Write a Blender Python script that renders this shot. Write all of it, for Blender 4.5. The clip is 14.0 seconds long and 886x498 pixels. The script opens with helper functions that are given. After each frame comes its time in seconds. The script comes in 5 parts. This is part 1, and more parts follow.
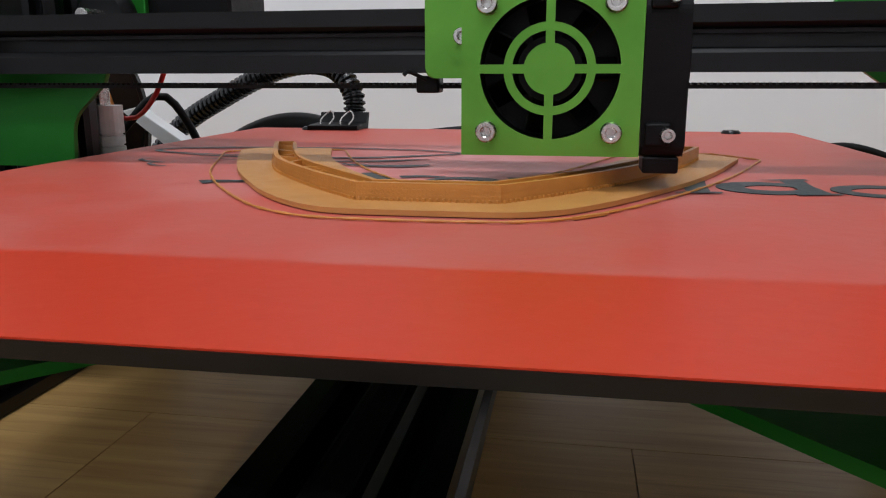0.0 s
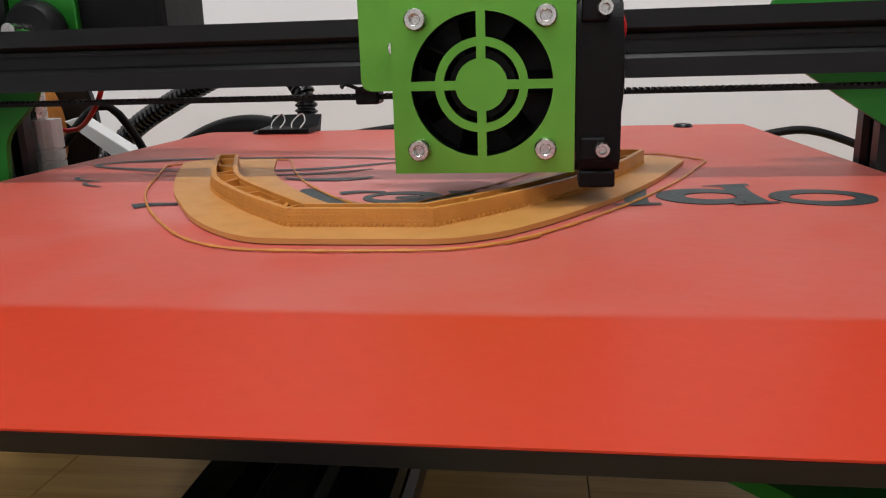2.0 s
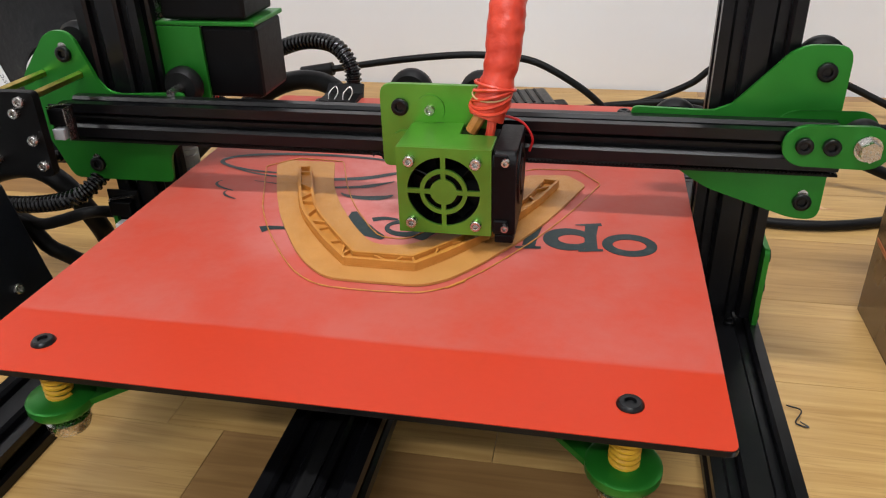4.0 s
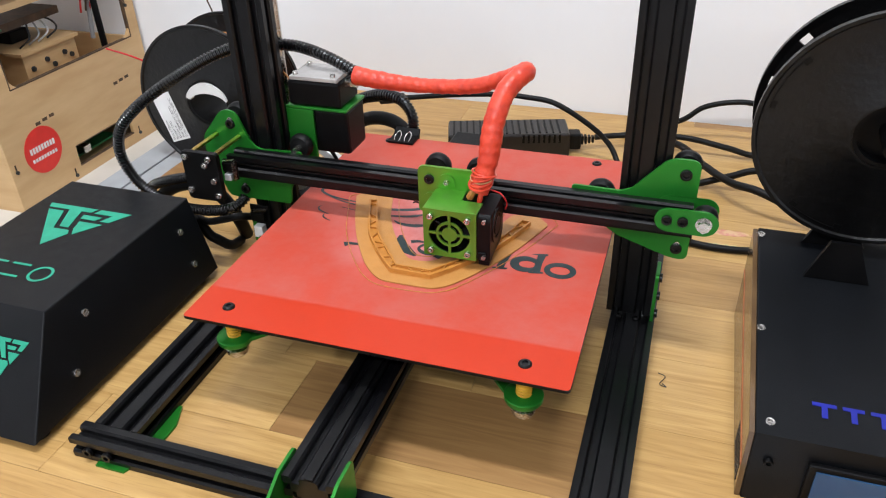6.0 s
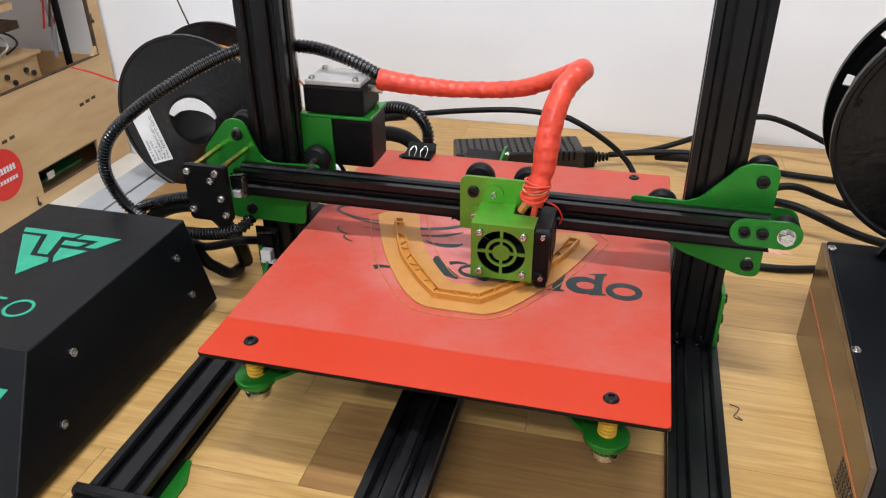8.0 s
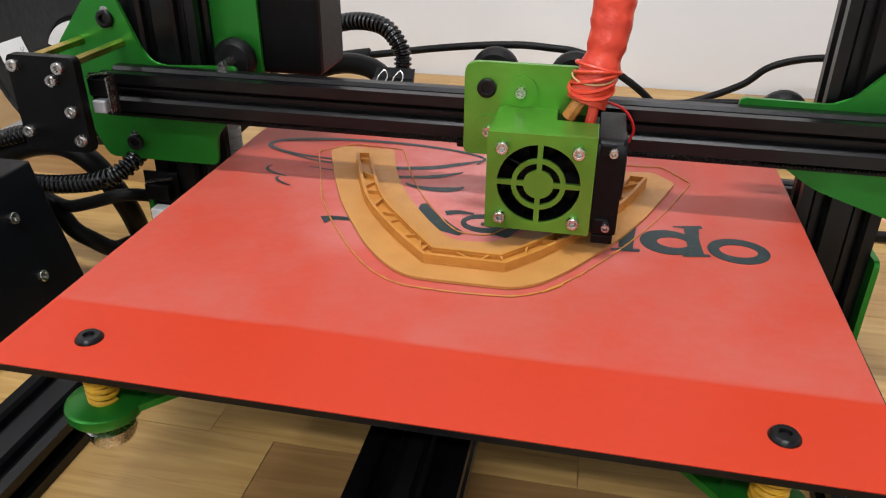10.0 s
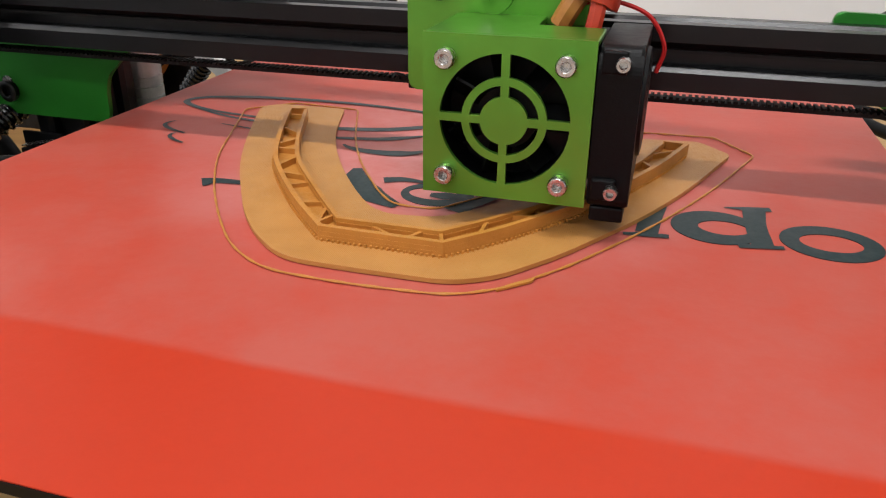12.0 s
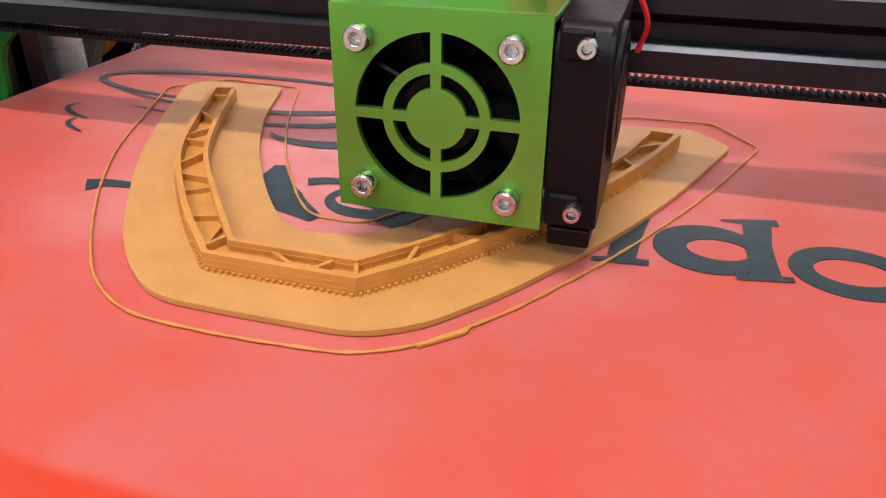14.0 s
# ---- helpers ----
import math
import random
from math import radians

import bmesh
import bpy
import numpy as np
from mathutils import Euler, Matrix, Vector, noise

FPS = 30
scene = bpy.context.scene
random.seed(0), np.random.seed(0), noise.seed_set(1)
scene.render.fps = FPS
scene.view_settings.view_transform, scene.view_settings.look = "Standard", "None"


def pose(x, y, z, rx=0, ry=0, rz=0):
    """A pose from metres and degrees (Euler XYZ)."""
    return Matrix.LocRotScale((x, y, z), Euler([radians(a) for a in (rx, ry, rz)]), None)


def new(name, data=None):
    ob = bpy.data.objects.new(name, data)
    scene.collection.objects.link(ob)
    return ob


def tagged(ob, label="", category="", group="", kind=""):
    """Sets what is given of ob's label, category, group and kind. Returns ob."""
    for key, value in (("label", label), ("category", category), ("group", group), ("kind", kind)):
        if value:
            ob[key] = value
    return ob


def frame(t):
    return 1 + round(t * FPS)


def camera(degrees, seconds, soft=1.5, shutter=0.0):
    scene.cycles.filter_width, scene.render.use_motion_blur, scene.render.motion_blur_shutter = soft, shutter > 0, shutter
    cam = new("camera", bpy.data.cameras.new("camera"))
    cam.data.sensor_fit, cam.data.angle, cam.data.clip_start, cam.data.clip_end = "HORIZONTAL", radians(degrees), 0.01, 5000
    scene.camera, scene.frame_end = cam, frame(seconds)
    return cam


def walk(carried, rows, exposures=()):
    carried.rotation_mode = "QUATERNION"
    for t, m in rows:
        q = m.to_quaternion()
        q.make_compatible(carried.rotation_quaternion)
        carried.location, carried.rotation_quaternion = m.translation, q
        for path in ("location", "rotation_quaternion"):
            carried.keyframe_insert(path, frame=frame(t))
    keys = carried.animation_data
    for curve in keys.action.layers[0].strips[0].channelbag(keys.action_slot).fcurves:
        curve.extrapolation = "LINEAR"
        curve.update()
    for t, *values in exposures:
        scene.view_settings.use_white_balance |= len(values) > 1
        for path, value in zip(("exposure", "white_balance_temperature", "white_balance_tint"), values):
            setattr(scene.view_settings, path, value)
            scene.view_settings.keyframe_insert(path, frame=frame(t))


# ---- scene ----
cam = camera(60.35, 14.0, soft=1.15)
walk(cam, [
    (0.0, pose(0.0362, -0.2494, 0.0317, 77.09, 0.13, 9.60)),
    (0.5, pose(0.0391, -0.2431, 0.0269, 78.48, 0.10, 8.27)),
    (1.0, pose(0.0456, -0.2477, 0.0307, 77.92, 1.41, 7.93)),
    (1.5, pose(0.0394, -0.2328, 0.0344, 77.56, 1.41, 7.28)),
    (2.0, pose(0.0450, -0.2425, 0.0399, 75.92, 1.59, 7.25)),
    (2.5, pose(0.0527, -0.2573, 0.0618, 73.02, 2.25, 7.53)),
    (3.0, pose(0.0540, -0.2784, 0.0910, 69.19, 1.88, 7.95)),
    (5.5, pose(0.1940, -0.5434, 0.3383, 55.85, 1.77, 16.91)),
    (6.0, pose(0.2008, -0.5635, 0.3618, 57.81, 1.43, 18.00)),
    (6.5, pose(0.1984, -0.5650, 0.3554, 59.24, 1.49, 18.37)),
    (7.0, pose(0.1808, -0.5564, 0.3457, 60.22, 1.27, 18.06)),
    (9.5, pose(0.0353, -0.4153, 0.2127, 60.35, -0.72, 9.24)),
    (10.0, pose(0.0500, -0.3510, 0.1645, 61.62, -0.45, 11.75)),
    (10.5, pose(0.0602, -0.3017, 0.1209, 64.83, -0.76, 14.99)),
    (11.0, pose(0.0647, -0.2719, 0.0992, 66.01, -0.38, 15.76)),
    (11.5, pose(0.0700, -0.2522, 0.0945, 65.53, -0.41, 16.05)),
    (12.0, pose(0.0704, -0.2434, 0.0901, 64.56, -0.44, 16.47)),
    (12.5, pose(0.0703, -0.2258, 0.0893, 64.23, -0.42, 16.45)),
    (13.0, pose(0.0712, -0.2182, 0.0912, 62.95, -0.38, 16.86)),
    (13.5, pose(0.0759, -0.2066, 0.0873, 62.03, -0.17, 16.33)),
    (14.0, pose(0.0748, -0.1927, 0.0852, 61.53, -0.35, 16.71)),
], exposures=[(0.0, -0.78, 5900, 10), (1.0, -0.58, 6000, 10), (2.5, -0.58, 6350, 10), (3.0, -0.56, 6400, 10), (5.5, -0.12, 5950, 10), (7.0, -0.17, 6000, 10), (9.5, -0.25, 6100, 10), (10.5, -0.36, 6250, 10), (11.5, -0.42, 6300, 10), (12.5, -0.44, 6350, 10), (13.3, -0.18, 6150, 13), (14.0, 0.0, 6000, 15)])

# ---- world and light ----
world = bpy.data.worlds.new("room_world")
scene.world = world
world.use_nodes = True
world.node_tree.nodes["Background"].inputs[0].default_value = (0.9, 0.95, 1.0, 1)
world.node_tree.nodes["Background"].inputs[1].default_value = 0.25


def unseen_lamp(x, y, z, sx, sy, watts, colour=(1.0, 0.985, 0.97)):
    data = bpy.data.lights.new("unseen_tube", "AREA")
    data.shape, data.size, data.size_y, data.energy, data.color = "RECTANGLE", sx, sy, watts, colour
    lamp = new("unseen_tube", data)
    lamp.location = (x, y, z)
    return lamp


CEIL = 2.1
unseen_lamp(0.05, -0.32, CEIL - 0.09, 1.0, 0.12, 36)
# two more lamps out of view, added to brighten the wall and room
unseen_lamp(-0.1, -2.1, CEIL - 0.09, 1.3, 0.12, 48)
unseen_lamp(-1.9, -0.9, CEIL - 0.09, 0.12, 1.3, 14)

# ---- materials ----


def mat(name, colour, colour2=None, rough=0.5, metal=0.0, scale=30.0, detail=6.0, bump=0.0, bump_scale=200.0, rough_var=0.1,
        stretch=(1, 1, 1), coat=0.0, spec=0.5, low=0.35, high=0.7):
    m = bpy.data.materials.new(name)
    m.use_nodes = True
    n, l = m.node_tree.nodes, m.node_tree.links
    b = n["Principled BSDF"]
    b.inputs["Metallic"].default_value = metal
    b.inputs["Coat Weight"].default_value = coat
    b.inputs["Specular IOR Level"].default_value = spec
    co = n.new("ShaderNodeTexCoord")
    mp = n.new("ShaderNodeMapping")
    mp.inputs["Scale"].default_value = stretch
    l.new(co.outputs["Object"], mp.inputs["Vector"])
    no = n.new("ShaderNodeTexNoise")
    no.inputs["Scale"].default_value, no.inputs["Detail"].default_value = scale, detail
    l.new(mp.outputs[0], no.inputs["Vector"])
    rp = n.new("ShaderNodeValToRGB")
    c2 = colour2 or tuple(c * 0.8 for c in colour)
    rp.color_ramp.elements[0].position, rp.color_ramp.elements[1].position = low, high
    rp.color_ramp.elements[0].color = (*c2, 1)
    rp.color_ramp.elements[1].color = (*colour, 1)
    l.new(no.outputs[0], rp.inputs[0])
    l.new(rp.outputs[0], b.inputs["Base Color"])
    mr = n.new("ShaderNodeMapRange")
    mr.inputs[3].default_value, mr.inputs[4].default_value = max(0.02, rough - rough_var), min(1, rough + rough_var)
    n2 = n.new("ShaderNodeTexNoise")
    n2.inputs["Scale"].default_value, n2.inputs["Detail"].default_value = scale * 4.3, 5
    l.new(mp.outputs[0], n2.inputs["Vector"])
    l.new(n2.outputs[0], mr.inputs[0])
    l.new(mr.outputs[0], b.inputs["Roughness"])
    if bump:
        n3 = n.new("ShaderNodeTexNoise")
        n3.inputs["Scale"].default_value, n3.inputs["Detail"].default_value = bump_scale, 4
        l.new(mp.outputs[0], n3.inputs["Vector"])
        bp = n.new("ShaderNodeBump")
        bp.inputs["Strength"].default_value, bp.inputs["Distance"].default_value = bump, 0.001
        l.new(n3.outputs[0], bp.inputs["Height"])
        l.new(bp.outputs[0], b.inputs["Normal"])
    return m


M_ALU = mat("black_anodised", (0.0038, 0.0038, 0.0045), (0.0020, 0.0020, 0.0025), 0.30, 0.0, 60, rough_var=0.03, spec=0.31)
M_BLACK = mat("black_plastic", (0.0030, 0.0030, 0.0034), (0.0015, 0.0015, 0.0018), 0.42, 0.0, 80, bump=0.1, bump_scale=1500, spec=0.15)
M_RUBBER = mat("black_rubber", (0.006, 0.006, 0.0065), (0.003, 0.003, 0.003), 0.5, 0.0, 100, spec=0.2)
M_TUBE = mat("ribbed_plastic", (0.005, 0.005, 0.0055), (0.002, 0.002, 0.0025), 0.20, 0.0, 100, rough_var=0.04, spec=0.6)
M_BOX = mat("powder_coat", (0.0032, 0.0040, 0.0055), (0.0020, 0.0026, 0.0036), 0.44, 0.0, 25, bump=0.22, bump_scale=1100, spec=0.20)
# black gloss panel; the brown is the bench's reflection put into its colour
M_GLOSS = mat("panel_wood_reflection", (0.13, 0.075, 0.032), (0.09, 0.05, 0.022), 0.16, 0.0, 25, rough_var=0.05)
M_GREEN = mat("green_anodised", (0.027, 0.245, 0.024), (0.020, 0.185, 0.017), 0.33, 0.5, 22, rough_var=0.08, bump=0.06, bump_scale=1200)
M_LIME = mat("lime_anodised", (0.150, 0.40, 0.050), (0.110, 0.32, 0.036), 0.31, 0.70, 40, rough_var=0.04, bump=0.02, bump_scale=1400)
M_STEEL = mat("steel", (0.62, 0.60, 0.57), (0.45, 0.43, 0.41), 0.26, 1.0, 200)
M_BRASS = mat("brass", (0.62, 0.46, 0.14), (0.45, 0.32, 0.09), 0.32, 1.0, 150)
M_YELLOW = mat("yellow_spring", (0.75, 0.42, 0.03), (0.55, 0.3, 0.02), 0.4, 0.0, 150)
M_TAPE = mat("red_tape", (0.70, 0.064, 0.026), (0.50, 0.036, 0.015), 0.36, 0.0, 110, bump=0.7, bump_scale=220)
M_WALL = mat("painted_wall", (0.87, 0.87, 0.875), (0.82, 0.82, 0.83), 0.75, 0.0, 3, bump=0.2, bump_scale=60)
M_FLOOR = mat("grey_floor", (0.25, 0.24, 0.23), (0.2, 0.19, 0.18), 0.6, 0.0, 4)
M_WHITE = mat("white_plastic", (0.75, 0.75, 0.73), (0.65, 0.65, 0.64), 0.4, 0.0, 40)
M_PAPER = mat("paper_label", (0.78, 0.78, 0.78), (0.7, 0.7, 0.7), 0.7, 0.0, 30)
M_INK = mat("black_ink", (0.025, 0.028, 0.03), (0.015, 0.017, 0.018), 0.5, 0.0, 60)
M_BLUE = mat("blue_print", (0.008, 0.014, 0.30), (0.006, 0.010, 0.22), 0.4, 0.0, 60)
M_TEAL = mat("teal_print", (0.022, 0.33, 0.20), (0.018, 0.28, 0.17), 0.5, 0.0, 80)
M_RED = mat("red_print", (0.72, 0.03, 0.02), (0.62, 0.025, 0.018), 0.4, 0.0, 60)
M_PLY = mat("plywood", (0.62, 0.42, 0.21), (0.52, 0.33, 0.15), 0.55, 0.0, 9, stretch=(1, 1, 5), bump=0.15, bump_scale=120)
M_PLYEDGE = mat("burnt_edge", (0.10, 0.055, 0.025), (0.05, 0.03, 0.015), 0.7, 0.0, 60)
M_FILM = mat("orange_filament", (0.55, 0.235, 0.042), (0.46, 0.188, 0.030), 0.42, 0.0, 120, rough_var=0.1, bump=0.25, bump_scale=1500)
M_COPPER = mat("copper_filament", (0.55, 0.22, 0.05), (0.4, 0.15, 0.03), 0.4, 0.0, 200)
M_ORANGE = mat("orange_edge", (0.50, 0.17, 0.06), (0.38, 0.12, 0.04), 0.45, 0.0, 60)
M_SCREEN = mat("blue_screen", (0.025, 0.08, 0.18), (0.018, 0.06, 0.14), 0.15, 0.0, 20)
M_CLEAR = mat("smoked_acrylic", (0.42, 0.40, 0.38), (0.34, 0.32, 0.3), 0.18, 0.0, 60)
M_DESK = mat("pale_desk", (0.66, 0.62, 0.55), (0.58, 0.54, 0.47), 0.45, 0.0, 12)
M_GREY = mat("grey_strip", (0.35, 0.36, 0.37), (0.3, 0.31, 0.32), 0.4, 0.0, 30)
M_REDWIRE = mat("red_wire", (0.6, 0.02, 0.02), None, 0.4)
M_PCB = mat("green_board", (0.02, 0.2, 0.06), (0.012, 0.13, 0.04), 0.35, 0.0, 200)
M_SPOOL = mat("textured_spool", (0.0034, 0.0034, 0.0038), (0.0018, 0.0018, 0.002), 0.34, 0.0, 70, bump=1.0, bump_scale=120, spec=0.34)
M_COUPLE = mat("turned_aluminium", (0.66, 0.66, 0.65), (0.52, 0.52, 0.51), 0.42, 0.6, 160)
M_LAMP = bpy.data.materials.new("lamp_diffuser")
M_LAMP.use_nodes = True
M_LAMP.node_tree.nodes["Principled BSDF"].inputs["Emission Color"].default_value = (1, 0.95, 0.86, 1)
M_LAMP.node_tree.nodes["Principled BSDF"].inputs["Emission Strength"].default_value = 6.0


def bed_material():
    """Red print sheet: clean at the front strip, dulled and scuffed over the printing area behind it."""
    m = bpy.data.materials.new("red_sheet")
    m.use_nodes = True
    n, l = m.node_tree.nodes, m.node_tree.links
    b = n["Principled BSDF"]
    b.inputs["Specular IOR Level"].default_value = 0.25
    co = n.new("ShaderNodeTexCoord")
    sp = n.new("ShaderNodeSeparateXYZ")
    l.new(co.outputs["Object"], sp.inputs[0])
    wob = n.new("ShaderNodeTexNoise")
    wob.inputs["Scale"].default_value, wob.inputs["Detail"].default_value = 6, 4
    l.new(co.outputs["Object"], wob.inputs["Vector"])
    ma = n.new("ShaderNodeMath")
    ma.operation = "MULTIPLY_ADD"
    l.new(wob.outputs[0], ma.inputs[0])
    ma.inputs[1].default_value = 0.006
    l.new(sp.outputs["Y"], ma.inputs[2])
    edge = n.new("ShaderNodeMapRange")
    edge.inputs[1].default_value, edge.inputs[2].default_value = -0.1410, -0.1382
    l.new(ma.outputs[0], edge.inputs[0])
    big = n.new("ShaderNodeTexNoise")
    big.inputs["Scale"].default_value, big.inputs["Detail"].default_value, big.inputs["Roughness"].default_value = 24, 9, 0.68
    l.new(co.outputs["Object"], big.inputs["Vector"])
    smear = n.new("ShaderNodeMapRange")
    smear.inputs[1].default_value, smear.inputs[2].default_value = 0.38, 0.64
    smear.inputs[3].default_value, smear.inputs[4].default_value = 0.45, 0.98
    l.new(big.outputs[0], smear.inputs[0])
    # glue haze strongest inside the curve of the printed part
    gr = n.new("ShaderNodeVectorMath")
    gr.operation = "DISTANCE"
    l.new(co.outputs["Object"], gr.inputs[0])
    gr.inputs[1].default_value = (0.0, -0.001, 0.03)
    haze = n.new("ShaderNodeMapRange")
    haze.inputs[1].default_value, haze.inputs[2].default_value = 0.03, 0.11
    haze.inputs[3].default_value, haze.inputs[4].default_value = 0.78, 0.0
    l.new(gr.outputs["Value"], haze.inputs[0])
    hz = n.new("ShaderNodeMath")
    hz.operation = "MULTIPLY"
    l.new(haze.outputs[0], hz.inputs[0])
    l.new(smear.outputs[0], hz.inputs[1])
    w = n.new("ShaderNodeMath")
    w.operation = "MULTIPLY"
    l.new(edge.outputs[0], w.inputs[0])
    l.new(smear.outputs[0], w.inputs[1])
    mix = n.new("ShaderNodeMixRGB")
    l.new(w.outputs[0], mix.inputs[0])
    mix.inputs[1].default_value = (0.47, 0.034, 0.0090, 1)
    mix.inputs[2].default_value = (0.45, 0.083, 0.058, 1)
    mix2 = n.new("ShaderNodeMixRGB")
    l.new(hz.outputs[0], mix2.inputs[0])
    l.new(mix.outputs[0], mix2.inputs[1])
    mix2.inputs[2].default_value = (0.66, 0.30, 0.29, 1)
    fine = n.new("ShaderNodeTexNoise")
    fine.inputs["Scale"].default_value, fine.inputs["Detail"].default_value = 260, 6
    l.new(co.outputs["Object"], fine.inputs["Vector"])
    speck = n.new("ShaderNodeMapRange")
    speck.inputs[1].default_value, speck.inputs[2].default_value = 0.70, 0.78
    speck.inputs[4].default_value = 0.45
    l.new(fine.outputs[0], speck.inputs[0])
    sw = n.new("ShaderNodeMath")
    sw.operation = "MULTIPLY"
    l.new(speck.outputs[0], sw.inputs[0])
    l.new(hz.outputs[0], sw.inputs[1])
    mix3 = n.new("ShaderNodeMixRGB")
    l.new(sw.outputs[0], mix3.inputs[0])
    l.new(mix2.outputs[0], mix3.inputs[1])
    mix3.inputs[2].default_value = (0.75, 0.62, 0.6, 1)
    l.new(mix3.outputs[0], b.inputs["Base Color"])
    ro = n.new("ShaderNodeMapRange")
    ro.inputs[3].default_value, ro.inputs[4].default_value = 0.42, 0.50
    l.new(w.outputs[0], ro.inputs[0])
    l.new(ro.outputs[0], b.inputs["Roughness"])
    sh = n.new("ShaderNodeMath")
    sh.operation = "MULTIPLY"
    sh.inputs[1].default_value = 0.15
    l.new(w.outputs[0], sh.inputs[0])
    l.new(sh.outputs[0], b.inputs["Sheen Weight"])
    b.inputs["Sheen Roughness"].default_value = 0.45
    b.inputs["Sheen Tint"].default_value = (1, 0.8, 0.8, 1)
    bp = n.new("ShaderNodeBump")
    bp.inputs["Strength"].default_value, bp.inputs["Distance"].default_value = 0.12, 0.0006
    l.new(fine.outputs[0], bp.inputs["Height"])
    l.new(bp.outputs[0], b.inputs["Normal"])
    return m


M_BED = bed_material()


def wood_material(name, dark, pale):
    m = bpy.data.materials.new(name)
    m.use_nodes = True
    n, l = m.node_tree.nodes, m.node_tree.links
    b = n["Principled BSDF"]
    co = n.new("ShaderNodeTexCoord")
    oi = n.new("ShaderNodeObjectInfo")
    off = n.new("ShaderNodeMath")
    off.operation = "MULTIPLY"
    off.inputs[1].default_value = 37.0
    l.new(oi.outputs["Random"], off.inputs[0])
    ad = n.new("ShaderNodeVectorMath")
    ad.operation = "ADD"
    l.new(co.outputs["Object"], ad.inputs[0])
    l.new(off.outputs[0], ad.inputs[1])
    mp = n.new("ShaderNodeMapping")
    mp.inputs["Scale"].default_value = (9, 130, 130)
    l.new(ad.outputs[0], mp.inputs["Vector"])
    g = n.new("ShaderNodeTexNoise")
    g.inputs["Scale"].default_value, g.inputs["Detail"].default_value, g.inputs["Distortion"].default_value = 1.0, 8, 1.2
    l.new(mp.outputs[0], g.inputs["Vector"])
    rp = n.new("ShaderNodeValToRGB")
    rp.color_ramp.elements[0].position, rp.color_ramp.elements[0].color = 0.3, (*dark, 1)
    rp.color_ramp.elements[1].position, rp.color_ramp.elements[1].color = 0.68, (*pale, 1)
    l.new(g.outputs[0], rp.inputs[0])
    tone = n.new("ShaderNodeValToRGB")
    for pos, col in ((0.0, (0.84, 0.78, 0.70, 1)), (0.25, (0.92, 0.89, 0.83, 1)), (0.75, (1.05, 1.05, 1.05, 1))):
        el = tone.color_ramp.elements[0] if pos == 0.0 else tone.color_ramp.elements.new(pos)
        el.position, el.color = pos, col
    l.new(oi.outputs["Random"], tone.inputs[0])
    mp2 = n.new("ShaderNodeMapping")
    mp2.inputs["Scale"].default_value = (28, 700, 700)
    l.new(ad.outputs[0], mp2.inputs["Vector"])
    pores = n.new("ShaderNodeTexNoise")
    pores.inputs["Scale"].default_value, pores.inputs["Detail"].default_value = 1.0, 3
    l.new(mp2.outputs[0], pores.inputs["Vector"])
    pr_ = n.new("ShaderNodeMapRange")
    pr_.inputs[1].default_value, pr_.inputs[2].default_value = 0.58, 0.70
    pr_.inputs[4].default_value = 0.38
    l.new(pores.outputs[0], pr_.inputs[0])
    dk = n.new("ShaderNodeMixRGB")
    l.new(pr_.outputs[0], dk.inputs[0])
    l.new(rp.outputs[0], dk.inputs[1])
    dk.inputs[2].default_value = (0.26, 0.13, 0.04, 1)
    mu = n.new("ShaderNodeMixRGB")
    mu.blend_type = "MULTIPLY"
    mu.inputs[0].default_value = 1.0
    l.new(dk.outputs[0], mu.inputs[1])
    l.new(tone.outputs[0], mu.inputs[2])
    l.new(mu.outputs[0], b.inputs["Base Color"])
    b.inputs["Roughness"].default_value = 0.4
    bp = n.new("ShaderNodeBump")
    bp.inputs["Strength"].default_value, bp.inputs["Distance"].default_value = 0.12, 0.0006
    l.new(g.outputs[0], bp.inputs["Height"])
    l.new(bp.outputs[0], b.inputs["Normal"])
    return m


M_WOOD = wood_material("bench_wood", (0.40, 0.232, 0.072), (0.55, 0.350, 0.130))
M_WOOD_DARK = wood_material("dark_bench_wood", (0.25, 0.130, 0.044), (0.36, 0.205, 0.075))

# ---- building helpers ----


def thing(name, base, label, category, group="", kind=""):
    ob = new(name)
    ob.empty_display_size = 0.02
    ob.location = base
    return tagged(ob, label, category, group, kind)


def world_of(ob):
    v = Vector((0, 0, 0))
    while ob is not None:
        v += ob.location
        ob = ob.parent
    return v


def part(name, bm, material, parent=None, label="", smooth=False):
    """One mesh, built in world places, under a thing or a part."""
    bmesh.ops.recalc_face_normals(bm, faces=bm.faces)
    if parent is not None:
        bmesh.ops.translate(bm, verts=bm.verts, vec=-world_of(parent))
    me = bpy.data.meshes.new(name)
    if smooth:
        for f in bm.faces:
            f.smooth = True
        for e in bm.edges:
            if len(e.link_faces) == 2 and e.calc_face_angle(0) > 0.7:
                e.smooth = False
    bm.to_mesh(me)
    bm.free()
    me.materials.append(material)
    ob = new(name, me)
    if parent is not None:
        ob.parent = parent
    if label:
        ob["label"] = label
    return ob


def again(ob, name, parent, place):
    """Another object on the mesh of ob, moved to a place under parent."""
    o = new(name, ob.data)
    o.parent = parent
    o.location = Vector(place)
    if "label" in ob:
        o["label"] = ob["label"]
    return o


